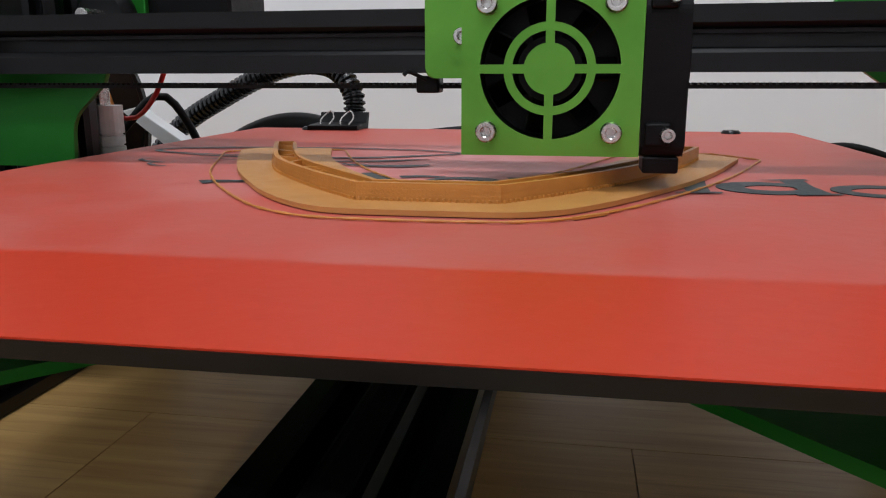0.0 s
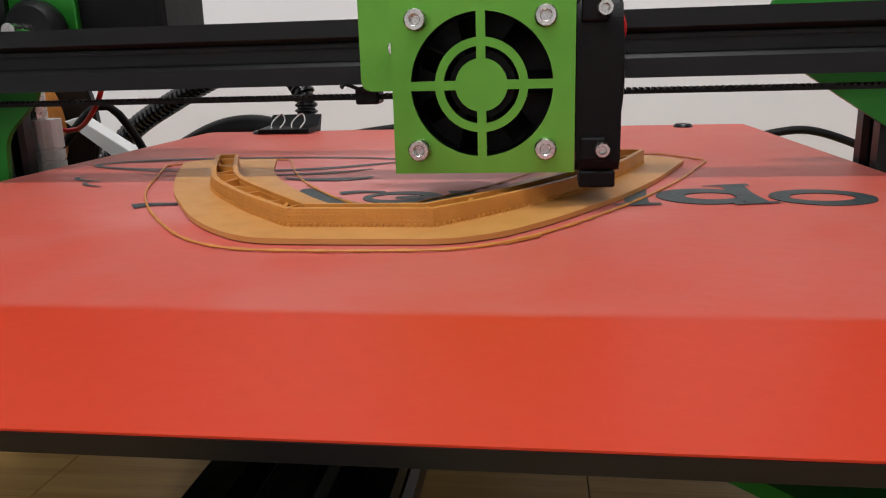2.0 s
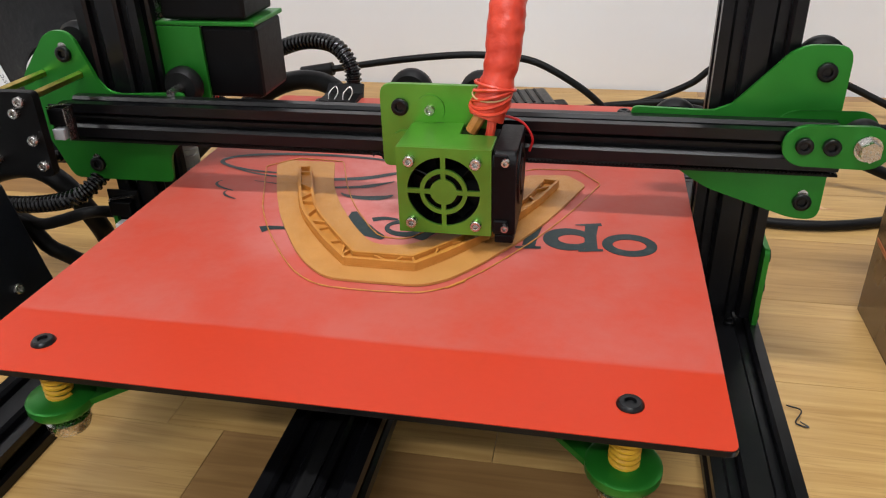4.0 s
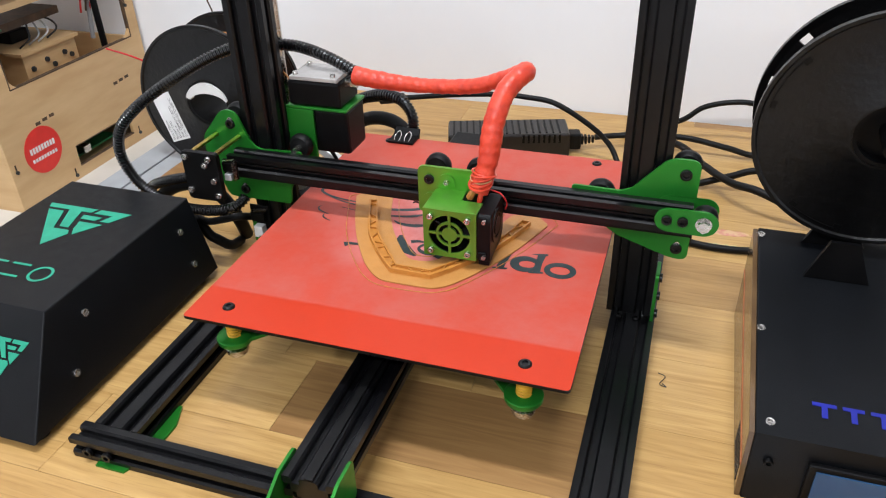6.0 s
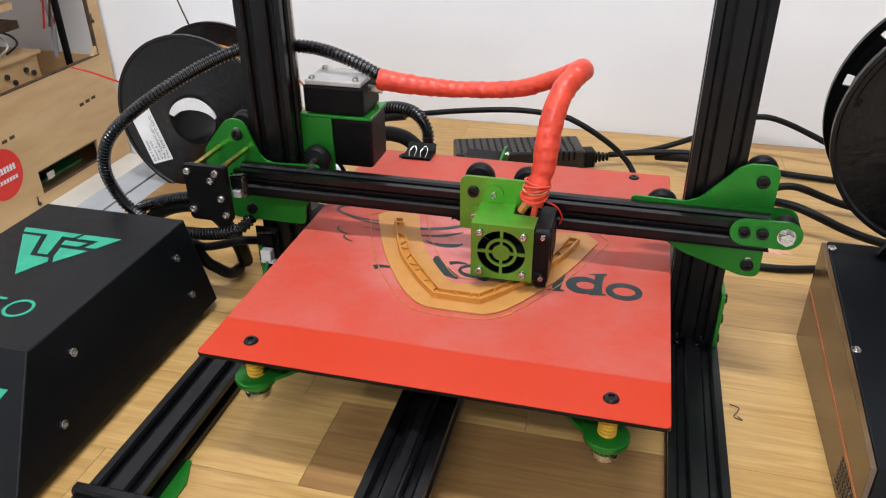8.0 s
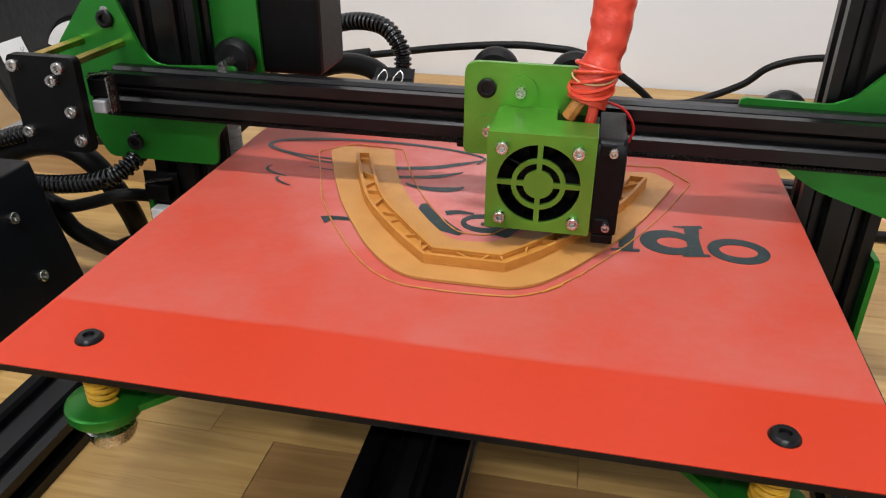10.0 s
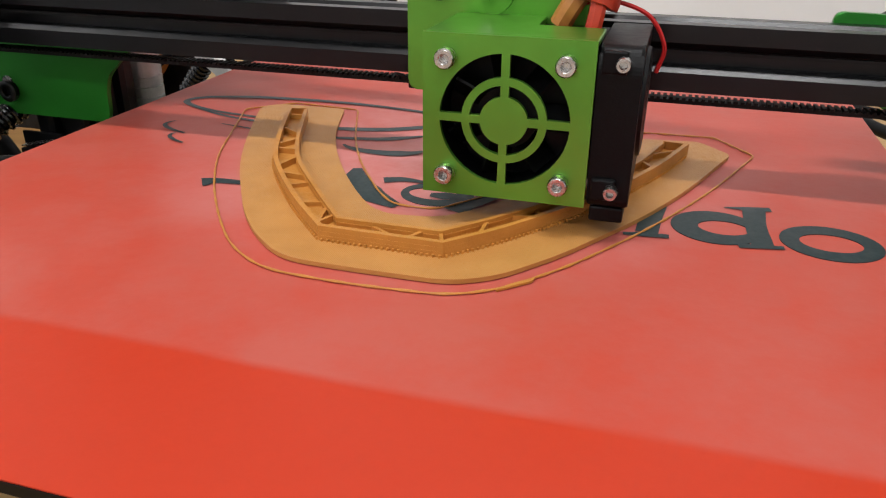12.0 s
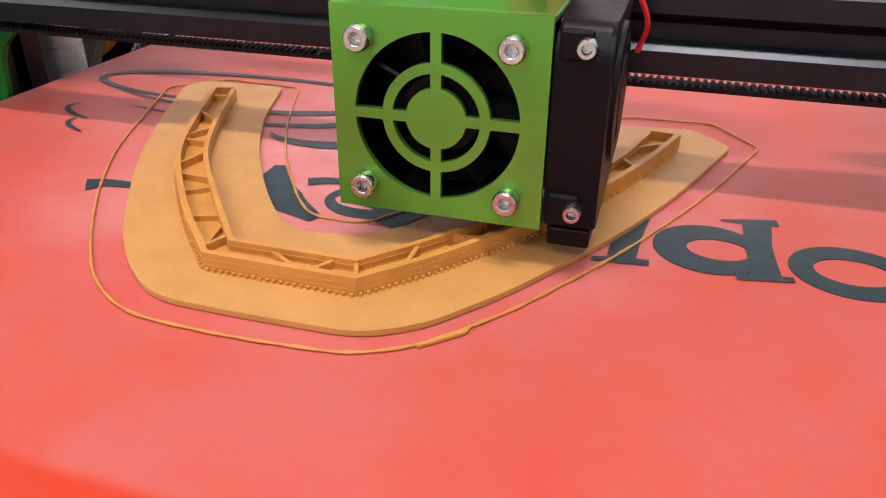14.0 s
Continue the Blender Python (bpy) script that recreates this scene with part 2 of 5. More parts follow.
def box(bm, x0, x1, y0, y1, z0, z1, bevel=0.0):
    r = bmesh.ops.create_cube(bm, size=1.0)
    vs = r["verts"]
    bmesh.ops.scale(bm, verts=vs, vec=(x1 - x0, y1 - y0, z1 - z0))
    bmesh.ops.translate(bm, verts=vs, vec=((x0 + x1) / 2, (y0 + y1) / 2, (z0 + z1) / 2))
    if bevel:
        es = list({e for v in vs for e in v.link_edges})
        bmesh.ops.bevel(bm, geom=es, offset=bevel, segments=2, affect="EDGES", profile=0.5)
    return bm


def boxed(*a, **k):
    return box(bmesh.new(), *a, **k)


def cyl(bm, c, axis, r, h, seg=24, r2=None):
    """A cylinder or cone round c along an axis ('x', 'y', 'z' or a vector)."""
    v = Vector({"x": (1, 0, 0), "y": (0, 1, 0), "z": (0, 0, 1)}[axis]) if isinstance(axis, str) else Vector(axis).normalized()
    m = Matrix.Translation(c) @ v.to_track_quat("Z", "Y").to_matrix().to_4x4()
    bmesh.ops.create_cone(bm, cap_ends=True, segments=seg, radius1=r, radius2=r if r2 is None else r2, depth=h, matrix=m)
    return bm


def lathe(bm, c, axis, profile, seg=32):
    """A body of revolution: profile of (radius, height along the axis)."""
    v = Vector({"x": (1, 0, 0), "y": (0, 1, 0), "z": (0, 0, 1)}[axis]) if isinstance(axis, str) else Vector(axis).normalized()
    m = Matrix.Translation(c) @ v.to_track_quat("Z", "Y").to_matrix().to_4x4()
    rings = []
    for r, h in profile:
        rings.append([bm.verts.new(m @ Vector((r * math.cos(2 * math.pi * i / seg), r * math.sin(2 * math.pi * i / seg), h))) for i in range(seg)])
    for a, b in zip(rings, rings[1:]):
        for i in range(seg):
            bm.faces.new((a[i], a[(i + 1) % seg], b[(i + 1) % seg], b[i]))
    if profile[0] != profile[-1]:
        bm.faces.new(rings[0][::-1])
        bm.faces.new(rings[-1])
    else:
        bmesh.ops.remove_doubles(bm, verts=bm.verts, dist=1e-7)
    return bm


def prism(bm, poly, axis, a, b, bevel=0.0):
    """A flat outline, swept along an axis from a to b. Outline pairs: x: (y, z); y: (x, z); z: (x, y)."""
    def place(p, d):
        return {"x": (d, p[0], p[1]), "y": (p[0], d, p[1]), "z": (p[0], p[1], d)}[axis]
    lo = [bm.verts.new(place(p, a)) for p in poly]
    hi = [bm.verts.new(place(p, b)) for p in poly]
    k = len(poly)
    f0, f1 = bm.faces.new(lo), bm.faces.new(hi[::-1])
    for i in range(k):
        bm.faces.new((lo[i], hi[i], hi[(i + 1) % k], lo[(i + 1) % k]))
    if bevel:
        bmesh.ops.bevel(bm, geom=list(f0.edges) + list(f1.edges), offset=bevel, segments=2, affect="EDGES", profile=0.5)
    return bm


def rounded(poly, r, n=5):
    """The outline with its corners rounded; r is one radius or one a corner."""
    out = []
    k = len(poly)
    for i in range(k):
        p, a, b = Vector(poly[i]), Vector(poly[i - 1]), Vector(poly[(i + 1) % k])
        ri = r[i] if isinstance(r, (list, tuple)) else r
        u, w = (a - p), (b - p)
        d = min(ri, u.length * 0.45, w.length * 0.45)
        p0, p1 = p + u.normalized() * d, p + w.normalized() * d
        for j in range(n + 1):
            t = j / n
            out.append(tuple(p0 * (1 - t) ** 2 + p * 2 * t * (1 - t) + p1 * t * t))
    return out


def smooth_path(points, n=10):
    """A Catmull-Rom line through the points."""
    ps = [Vector(p) for p in points]
    ps = [ps[0] * 2 - ps[1]] + ps + [ps[-1] * 2 - ps[-2]]
    out = []
    for i in range(1, len(ps) - 2):
        p0, p1, p2, p3 = ps[i - 1:i + 3]
        for j in range(n):
            t = j / n
            out.append(0.5 * ((2 * p1) + (p2 - p0) * t + (2 * p0 - 5 * p1 + 4 * p2 - p3) * t * t + (3 * p1 - p0 - 3 * p2 + p3) * t ** 3))
    out.append(ps[-2].copy())
    return out


def resample(path, step):
    out, left = [path[0].copy()], step
    for a, b in zip(path, path[1:]):
        d, pos = (b - a).length, 0.0
        while d - pos >= left:
            pos += left
            out.append(a.lerp(b, pos / d))
            left = step
        left -= d - pos
    return out


def tube(bm, path, radius, seg=10):
    """A tube along a path; radius is a number or a function of the ring's number."""
    up = Vector((0, 0, 1))
    rings = []
    for i, p in enumerate(path):
        t = (path[min(i + 1, len(path) - 1)] - path[max(i - 1, 0)]).normalized()
        s = t.cross(up)
        if s.length < 0.1:
            s = t.cross(Vector((1, 0, 0)))
        s.normalize()
        up = s.cross(t).normalized()
        r = radius(i) if callable(radius) else radius
        rings.append([bm.verts.new(p + (s * math.cos(2 * math.pi * k / seg) + up * math.sin(2 * math.pi * k / seg)) * r) for k in range(seg)])
    for a, b in zip(rings, rings[1:]):
        for k in range(seg):
            bm.faces.new((a[k], a[(k + 1) % seg], b[(k + 1) % seg], b[k]))
    bm.faces.new(rings[0][::-1])
    bm.faces.new(rings[-1])
    return bm


def corrugated(bm, points, r, pitch=0.0037):
    path = resample(smooth_path(points, 14), pitch / 4)
    return tube(bm, path, lambda i: r * (1.03, 1.03, 0.80, 0.80)[i % 4], 14)


def slot_side(length, cells):
    """Outline of one side of a slotted profile from 0 to length, depth inwards."""
    pts = []
    for c in range(cells):
        m = 0.02 * c + 0.01
        pts += [(m - 0.0046, 0), (m - 0.0029, 0.0018), (m - 0.0029, 0.0058), (m + 0.0029, 0.0058), (m + 0.0029, 0.0018), (m + 0.0046, 0)]
    return pts


def profile(w, h):
    """Outline of an aluminium profile of 20 mm cells, w by h metres, from its lower left corner."""
    nw, nh = max(1, round(w / 0.02)), max(1, round(h / 0.02))
    pts = [(0, 0)] + slot_side(w, nw) + [(w, 0)]
    pts += [(w - d, s) for s, d in slot_side(h, nh)] + [(w, h)]
    pts += [(w - s, h - d) for s, d in slot_side(w, nw)] + [(0, h)]
    pts += [(d, h - s) for s, d in slot_side(h, nh)]
    return pts


def extrusion(bm, axis, x, y, z, w, h, length):
    """A slotted bar that starts at (x, y, z); w and h as seen along its axis."""
    prof = profile(w, h)
    if axis == "x":
        return prism(bm, [(y + a, z + b) for a, b in prof], "x", x, x + length)
    if axis == "y":
        return prism(bm, [(x + a, z + b) for a, b in prof], "y", y, y + length)
    return prism(bm, [(x + a, y + b) for a, b in prof], "z", z, z + length)


def cap_screw(bm, c, axis, r, h):
    """A socket head screw: head with a hexagonal hole, facing along the axis."""
    return lathe(bm, c, axis, [(r * 0.45, h * 0.3), (r * 0.5, h * 0.95), (r * 0.55, h), (r * 0.9, h), (r, h * 0.85), (r, 0.0), (r * 0.2, -0.001)], 18)


def wheel(bm, c, axis, r, w):
    """A grooved guide wheel."""
    return lathe(bm, c, axis, [(r * 0.35, -w / 2), (r * 0.8, -w / 2), (r, -w * 0.22), (r, w * 0.22), (r * 0.8, w / 2), (r * 0.35, w / 2)], 28)

# ---- the room ----
TABLE = -0.095
WALLY = 0.57
LOW = TABLE - 0.75


def slab(name, a, material, label, category):
    return tagged(part(name, boxed(*a), material), label, category, kind="structure")


slab("floor", (-2.6, 2.4, -3.2, 0.75, LOW - 0.1, LOW), M_FLOOR, "plain grey floor under the workbench", "floor")
slab("wall_north", (-2.6, 2.4, WALLY, WALLY + 0.12, LOW, CEIL), M_WALL, "white painted wall behind the workbench", "wall")
slab("wall_south", (-2.6, 2.4, -3.2, -3.08, LOW, CEIL), M_WALL, "white painted wall opposite the workbench", "wall")
slab("wall_west", (-2.72, -2.6, -3.2, WALLY + 0.12, LOW, CEIL), M_WALL, "white painted side wall", "wall")
slab("wall_east", (2.4, 2.52, -3.2, WALLY + 0.12, LOW, CEIL), M_WALL, "white painted side wall", "wall")
slab("ceiling", (-2.72, 2.52, -3.2, WALLY + 0.12, CEIL, CEIL + 0.1), M_WALL, "plain white ceiling", "ceiling")


def lamp_body(x, y, sx, sy):
    t = thing("unseen_lamp", (x, y, CEIL), "unseen white ceiling lamp with a long glowing tube, assumed overhead", "lamp", "ceiling lamps")
    part("housing", boxed(x - sx / 2 - 0.03, x + sx / 2 + 0.03, y - sy / 2 - 0.03, y + sy / 2 + 0.03, CEIL - 0.06, CEIL, bevel=0.006), M_WHITE, t)
    part("diffuser", boxed(x - sx / 2, x + sx / 2, y - sy / 2, y + sy / 2, CEIL - 0.08, CEIL - 0.061, bevel=0.006), M_LAMP, t)


lamp_body(0.05, -0.32, 1.0, 0.12)
# bodies for the two added lamps, never in view
lamp_body(-0.1, -2.1, 1.3, 0.12)
lamp_body(-1.9, -0.9, 0.12, 1.3)

# pale lower desk beside the bench
desk = thing("side_desk", (-0.95, 0.0, LOW), "pale laminate desk lower than the bench", "desk")
part("desktop", boxed(-1.5, -0.545, -0.6, WALLY - 0.01, -0.235, -0.205, bevel=0.003), M_DESK, desk)
for px in (-1.45, -0.6):
    for py in (-0.55, 0.5):
        part("leg", boxed(px - 0.025, px + 0.025, py - 0.025, py + 0.025, LOW, -0.235), M_GREY, desk)
strip = part("edge_strip", boxed(-0.62, -0.56, -0.5, WALLY - 0.02, -0.2048, -0.2020, bevel=0.001), M_GREY, desk, "grey metal strip")

# ---- the printer's frame ----
frame_t = thing("printer_chassis", (0, 0, TABLE), "black slotted aluminium chassis of a desktop 3D printer", "printer")
FZ = -0.075
for x0 in (-0.213, 0.163):
    part("side_rail", extrusion(bmesh.new(), "y", x0, -0.231, FZ - 0.0195, 0.04, 0.0195, 0.47), M_ALU, frame_t)
part("front_rail", extrusion(bmesh.new(), "x", -0.222, -0.2515, FZ - 0.0195, 0.02, 0.0195, 0.438), M_ALU, frame_t)
part("back_rail", extrusion(bmesh.new(), "x", -0.222, 0.2395, FZ - 0.0195, 0.02, 0.0195, 0.438), M_ALU, frame_t)
for x0 in (-0.206, 0.158):
    part("upright", extrusion(bmesh.new(), "z", x0, 0.0335, FZ, 0.04, 0.02, 0.50), M_ALU, frame_t)
CX = -0.0235
RZ = -0.0405
part("centre_rail", extrusion(bmesh.new(), "y", CX, -0.262, RZ - 0.02, 0.04, 0.02, 0.53), M_ALU, frame_t)
for yy in (-0.2510, 0.2400):
    part("rail_support", boxed(CX + 0.002, CX + 0.038, yy, yy + 0.019, FZ + 0.0002, RZ - 0.0202), M_ALU, frame_t)
part("drive_belt", boxed(CX + 0.0175, CX + 0.0235, -0.262, 0.262, RZ + 0.0006, RZ + 0.0018), M_RUBBER, frame_t, "thin black toothed drive belt")
for sx in (CX - 0.003, CX + 0.0405):
    poly = rounded([(-0.288, FZ - 0.002), (-0.238, FZ + 0.002), (-0.238, RZ + 0.003), (-0.262, RZ + 0.003), (-0.288, RZ - 0.010)], 0.004)
    part("tensioner_plate", prism(bmesh.new(), poly, "x", sx, sx + 0.0025, bevel=0.0004), M_GREEN, frame_t, "bright green bent bracket")
part("idler_roller", cyl(bmesh.new(), (CX + 0.020, -0.280, RZ - 0.012), "x", 0.005, 0.041), M_RUBBER, frame_t, "black idler roller")
part("idler_bolt", cyl(bmesh.new(), (CX + 0.020, -0.280, RZ - 0.012), "x", 0.0025, 0.052), M_STEEL, frame_t)
for bx in (-0.205, -0.187, 0.186, 0.204):
    part("corner_bolt", cap_screw(bmesh.new(), (bx, -0.2515, FZ - 0.0098), (0, -1, 0), 0.0042, 0.003), M_ALU, frame_t)
for bx in (-0.198, 0.178):
    part("corner_plate", prism(bmesh.new(), [(bx, -0.256), (bx + 0.026, -0.256), (bx + 0.036, -0.2315), (bx + 0.036, -0.20), (bx + 0.028, -0.18), (bx, -0.18)], "z", FZ - 0.0199, FZ - 0.0180), M_GREEN, frame_t)
# angle bracket at the foot of the right upright, and its twin
for sx, sg in ((0.1985, 1), (-0.2065, -1)):
    poly = rounded([(0.026, FZ - 0.01), (0.054, FZ - 0.01), (0.054, FZ + 0.05), (0.026, FZ + 0.05)], 0.004)
    part("foot_bracket", prism(bmesh.new(), poly, "x", sx, sx + sg * 0.003, bevel=0.0005), M_GREEN, frame_t, "bright green foot bracket")
    for zz in (FZ + 0.0, FZ + 0.02, FZ + 0.04):
        part("bracket_bolt", cyl(bmesh.new(), (sx + sg * 0.004, 0.040, zz), "x", 0.0042, 0.004), M_ALU, frame_t)
for bx in (0.170, 0.186):
    part("rail_bolt", cap_screw(bmesh.new(), (bx, 0.026, FZ - 0.0005), "z", 0.0035, 0.003), M_ALU, frame_t)

# ---- motor that drives the bed, at the back of the centre rail ----
ym = thing("bed_motor", (CX + 0.02, 0.30, TABLE), "black stepper motor on a green bracket behind the bed", "motor")
part("body", boxed(-0.075, -0.031, 0.268, 0.31, -0.0745, -0.034, bevel=0.003), M_BLACK, ym)
part("bracket", prism(bmesh.new(), rounded([(0.262, TABLE), (0.315, TABLE), (0.315, -0.03), (0.30, -0.026), (0.262, -0.03)], 0.003), "x", -0.0295, -0.0268, bevel=0.0005), M_GREEN, ym, "bright green motor bracket")
for a in (0.272, 0.304):
    for zz in (-0.068, -0.036):
        part("screw", cap_screw(bmesh.new(), (-0.0268, a, zz), "x", 0.003, 0.003), M_STEEL, ym)

# ---- the heated bed ----
bed = thing("heated_bed", (0, 0.031, -0.03), "red print bed with worn printing area on a black plate", "printer bed")
BW, BF, BB = 0.155, -0.155, 0.216
part("plate", prism(bmesh.new(), rounded([(-BW, BF), (BW, BF), (BW, BB), (-BW, BB)], 0.004), "z", -0.0028, -0.0003, bevel=0.0003), M_ALU, bed, "black bed plate")
sheet = part("sheet", prism(bmesh.new(), rounded([(-BW + 0.0003, BF + 0.0003), (BW - 0.0003, BF + 0.0003), (BW - 0.0003, BB - 0.0003), (-BW + 0.0003, BB - 0.0003)], 0.004), "z", -0.0003, 0.0), M_BED, bed, "matt red adhesive sheet, scuffed behind its clean front strip")
first = None
for sx, sy in ((-0.1245, -0.1345), (0.1190, -0.1357), (0.1205, 0.203), (-0.1175, 0.203)):
    if first is None:
        bm = lathe(bmesh.new(), (sx, sy, 0.0), "z", [(0.0018, 0.0006), (0.0022, 0.0018), (0.0040, 0.0018), (0.0048, 0.0010), (0.0052, 0.0002), (0.0052, -0.001)], 24)
        first = part("bed_screw", bm, M_ALU, bed, "dark steel countersunk screw", True)
        base = Vector((sx, sy, 0))
        kn = lathe(bmesh.new(), (sx, sy, 0), "z", [(0.004, -0.046), (0.0085, -0.046), (0.0095, -0.043), (0.0095, -0.040), (0.006, -0.038), (0.006, -0.036), (0.0025, -0.0355)], 24)
        knob0 = part("levelling_nut", kn, M_STEEL, bed, "steel levelling nut", True)
        coil = [Vector((sx + 0.0052 * math.cos(a), sy + 0.0052 * math.sin(a), -0.005 - 0.0225 * a / (2 * math.pi * 8))) for a in np.linspace(0, 2 * math.pi * 8, 140)]
        spring0 = part("levelling_spring", tube(bmesh.new(), coil, 0.0011, 6), M_YELLOW, bed, "yellow coil spring", True)
        cup0 = part("levelling_cup", lathe(bmesh.new(), (sx, sy, 0), "z", [(0.0035, -0.034), (0.0135, -0.034), (0.0148, -0.032), (0.0148, -0.0285), (0.0135, -0.0275), (0.0035, -0.0275)], 28), M_GREEN, bed, "green spring cup", True)
    else:
        d = Vector((sx, sy, 0)) - base
        for o, nm in ((first, "bed_screw"), (knob0, "levelling_nut"), (spring0, "levelling_spring"), (cup0, "levelling_cup")):
            again(o, nm, bed, d)
for sx, sy in ((-0.1245, -0.1345), (0.1190, -0.1357), (0.1205, 0.203), (-0.1175, 0.203)):
    a, b = Vector((sx, sy)), Vector((CX + 0.02 + (0.03 if sx > 0 else -0.03), 0.035 + (-0.07 if sy < 0 else 0.07)))
    nrm = Vector((-(b - a).y, (b - a).x)).normalized() * 0.0115
    poly = [tuple(a + nrm), tuple(a - nrm), tuple(b - nrm), tuple(b + nrm)]
    part("carrier_arm", prism(bmesh.new(), poly, "z", -0.0315, -0.0285), M_GREEN, bed, "green bent carrier arm")
part("carrier_plate", prism(bmesh.new(), rounded([(-0.06, -0.06), (0.045, -0.06), (0.045, 0.13), (-0.06, 0.13)], 0.01), "z", -0.0313, -0.0287), M_GREEN, bed)
for wx in (CX - 0.011, CX + 0.051):
    for wy in (0.0, 0.10):
        part("guide_wheel", wheel(bmesh.new(), (wx, wy, -0.0505), "z", 0.0118, 0.009), M_RUBBER, bed, "", True)
        part("wheel_bolt", cyl(bmesh.new(), (wx, wy, -0.043), "z", 0.0025, 0.026, 12), M_STEEL, bed)

# ---- dark artwork printed on the sheet ----
INK = 0.00025


def ring_patch(bm, cx, cy, rx, ry, ix, iy, shift=0.0, seg=48):
    """A flat oval ring, heavier at one side by the shift of its hole."""
    out, inn = [], []
    for i in range(seg):
        a = 2 * math.pi * i / seg
        out.append((cx + rx * math.cos(a), cy + ry * math.sin(a)))
        inn.append((cx + shift + ix * math.cos(a), cy + iy * math.sin(a)))
    vo = [[bm.verts.new((*p, z)) for p in out] for z in (0.00005, INK)]
    vi = [[bm.verts.new((*p, z)) for p in inn] for z in (0.00005, INK)]
    for i in range(seg):
        j = (i + 1) % seg
        bm.faces.new((vo[1][i], vo[1][j], vi[1][j], vi[1][i]))
        bm.faces.new((vo[0][i], vo[0][j], vo[1][j], vo[1][i]))
        bm.faces.new((vi[1][i], vi[1][j], vi[0][j], vi[0][i]))
    return bm


LAYER = [0]


def ribbon(bm, pts, widths):
    """A flat brush stroke along points, with a width at each."""
    LAYER[0] += 1
    z1 = INK + 0.00002 * (LAYER[0] % 9 + 1)
    path = smooth_path([Vector((*p, 0)) for p in pts], 12)
    n = len(path)
    lo = []
    for i, p in enumerate(path):
        t = path[min(i + 1, n - 1)] - path[max(i - 1, 0)]
        s = Vector((-t.y, t.x, 0)).normalized()
        u = i / (n - 1) * (len(widths) - 1)
        k = min(int(u), len(widths) - 2)
        w = widths[k] + (widths[k + 1] - widths[k]) * (u - k)
        lo.append((p + s * w / 2, p - s * w / 2))
    for i in range(n - 1):
        a, b = lo[i]
        c, d = lo[i + 1]
        q = [bm.verts.new((v.x, v.y, z1)) for v in (a, b, d, c)]
        bm.faces.new(q)
    bmesh.ops.remove_doubles(bm, verts=bm.verts, dist=1e-6)
    return bm


M_MARK = mat("worn_dark_print", (0.012, 0.026, 0.028), (0.026, 0.040, 0.042), 0.5, 0.0, 160, low=0.3, high=0.5)
art = thing("bed_artwork", (0, 0, 0), "worn dark lettering-like shapes and a swirl printed on the red sheet", "artwork")
part("oval_mark", ring_patch(bmesh.new(), 0.1208, -0.0108, 0.0137, 0.0120, 0.0084, 0.0060), M_MARK, art)
bm = ring_patch(bmesh.new(), 0.0900, -0.0085, 0.0130, 0.0122, 0.0072, 0.0052, 0.002)
ribbon(bm, [(0.1015, 0.0095), (0.1012, -0.004), (0.1022, -0.0190)], [0.0070, 0.0062, 0.0062])
ribbon(bm, [(0.0928, 0.0082), (0.0990, 0.0090), (0.1066, 0.0104)], [0.0008, 0.0028, 0.0034])
ribbon(bm, [(0.0955, -0.0203), (0.1078, -0.0183)], [0.0030, 0.0022])
part("stem_mark", bm, M_MARK, art)
bm = ribbon(bmesh.new(), [(0.0725, 0.0035), (0.0712, -0.0075), (0.0705, -0.0190)], [0.0064, 0.0066, 0.0066])
ribbon(bm, [(0.0768, -0.0200), (0.0700, -0.0206), (0.0640, -0.0215)], [0.0026, 0.0030, 0.0018])
ribbon(bm, [(0.0712, 0.0035), (0.064, 0.0045), (0.056, 0.0005), (0.0545, -0.012), (0.058, -0.018)], [0.004, 0.005, 0.006, 0.0066, 0.0052])
part("arch_mark", bm, M_MARK, art)
bm = ribbon(bmesh.new(), [(0.0262, -0.0018), (0.0205, -0.0010), (0.0165, 0.0010)], [0.0030, 0.0072, 0.0012])
ribbon(bm, [(0.0215, -0.0030), (0.0190, -0.0090), (0.0155, -0.0150), (0.0130, -0.0205)], [0.0070, 0.0060, 0.0066, 0.0080])
ribbon(bm, [(0.0440, 0.000), (0.0435, -0.012), (0.0430, -0.022)], [0.0062, 0.006, 0.006])
part("hook_mark", bm, M_MARK, art)
bm = ring_patch(bmesh.new(), 0.0040, -0.0080, 0.0120, 0.0100, 0.0082, 0.0050, -0.0012)
ribbon(bm, [(0.0020, -0.0092), (0.0068, -0.0088), (0.0122, -0.0082)], [0.0030, 0.0062, 0.0034])
part("round_mark", bm, M_MARK, art)
bm = ribbon(bmesh.new(), [(-0.0300, 0.0075), (-0.0262, -0.0035), (-0.0190, -0.0130), (-0.0050, -0.0218)], [0.003, 0.0100, 0.0120, 0.004])
ribbon(bm, [(-0.0170, -0.0010), (-0.0110, 0.0015), (-0.0030, 0.0010)], [0.0050, 0.0042, 0.0020])
part("tail_mark", bm, M_MARK, art)
bm = ribbon(bmesh.new(), [(-0.0742, -0.0212), (-0.0700, -0.0185), (-0.060, -0.0178), (-0.046, -0.019)], [0.0080, 0.0046, 0.0032, 0.006])
part("flag_mark", bm, M_MARK, art)
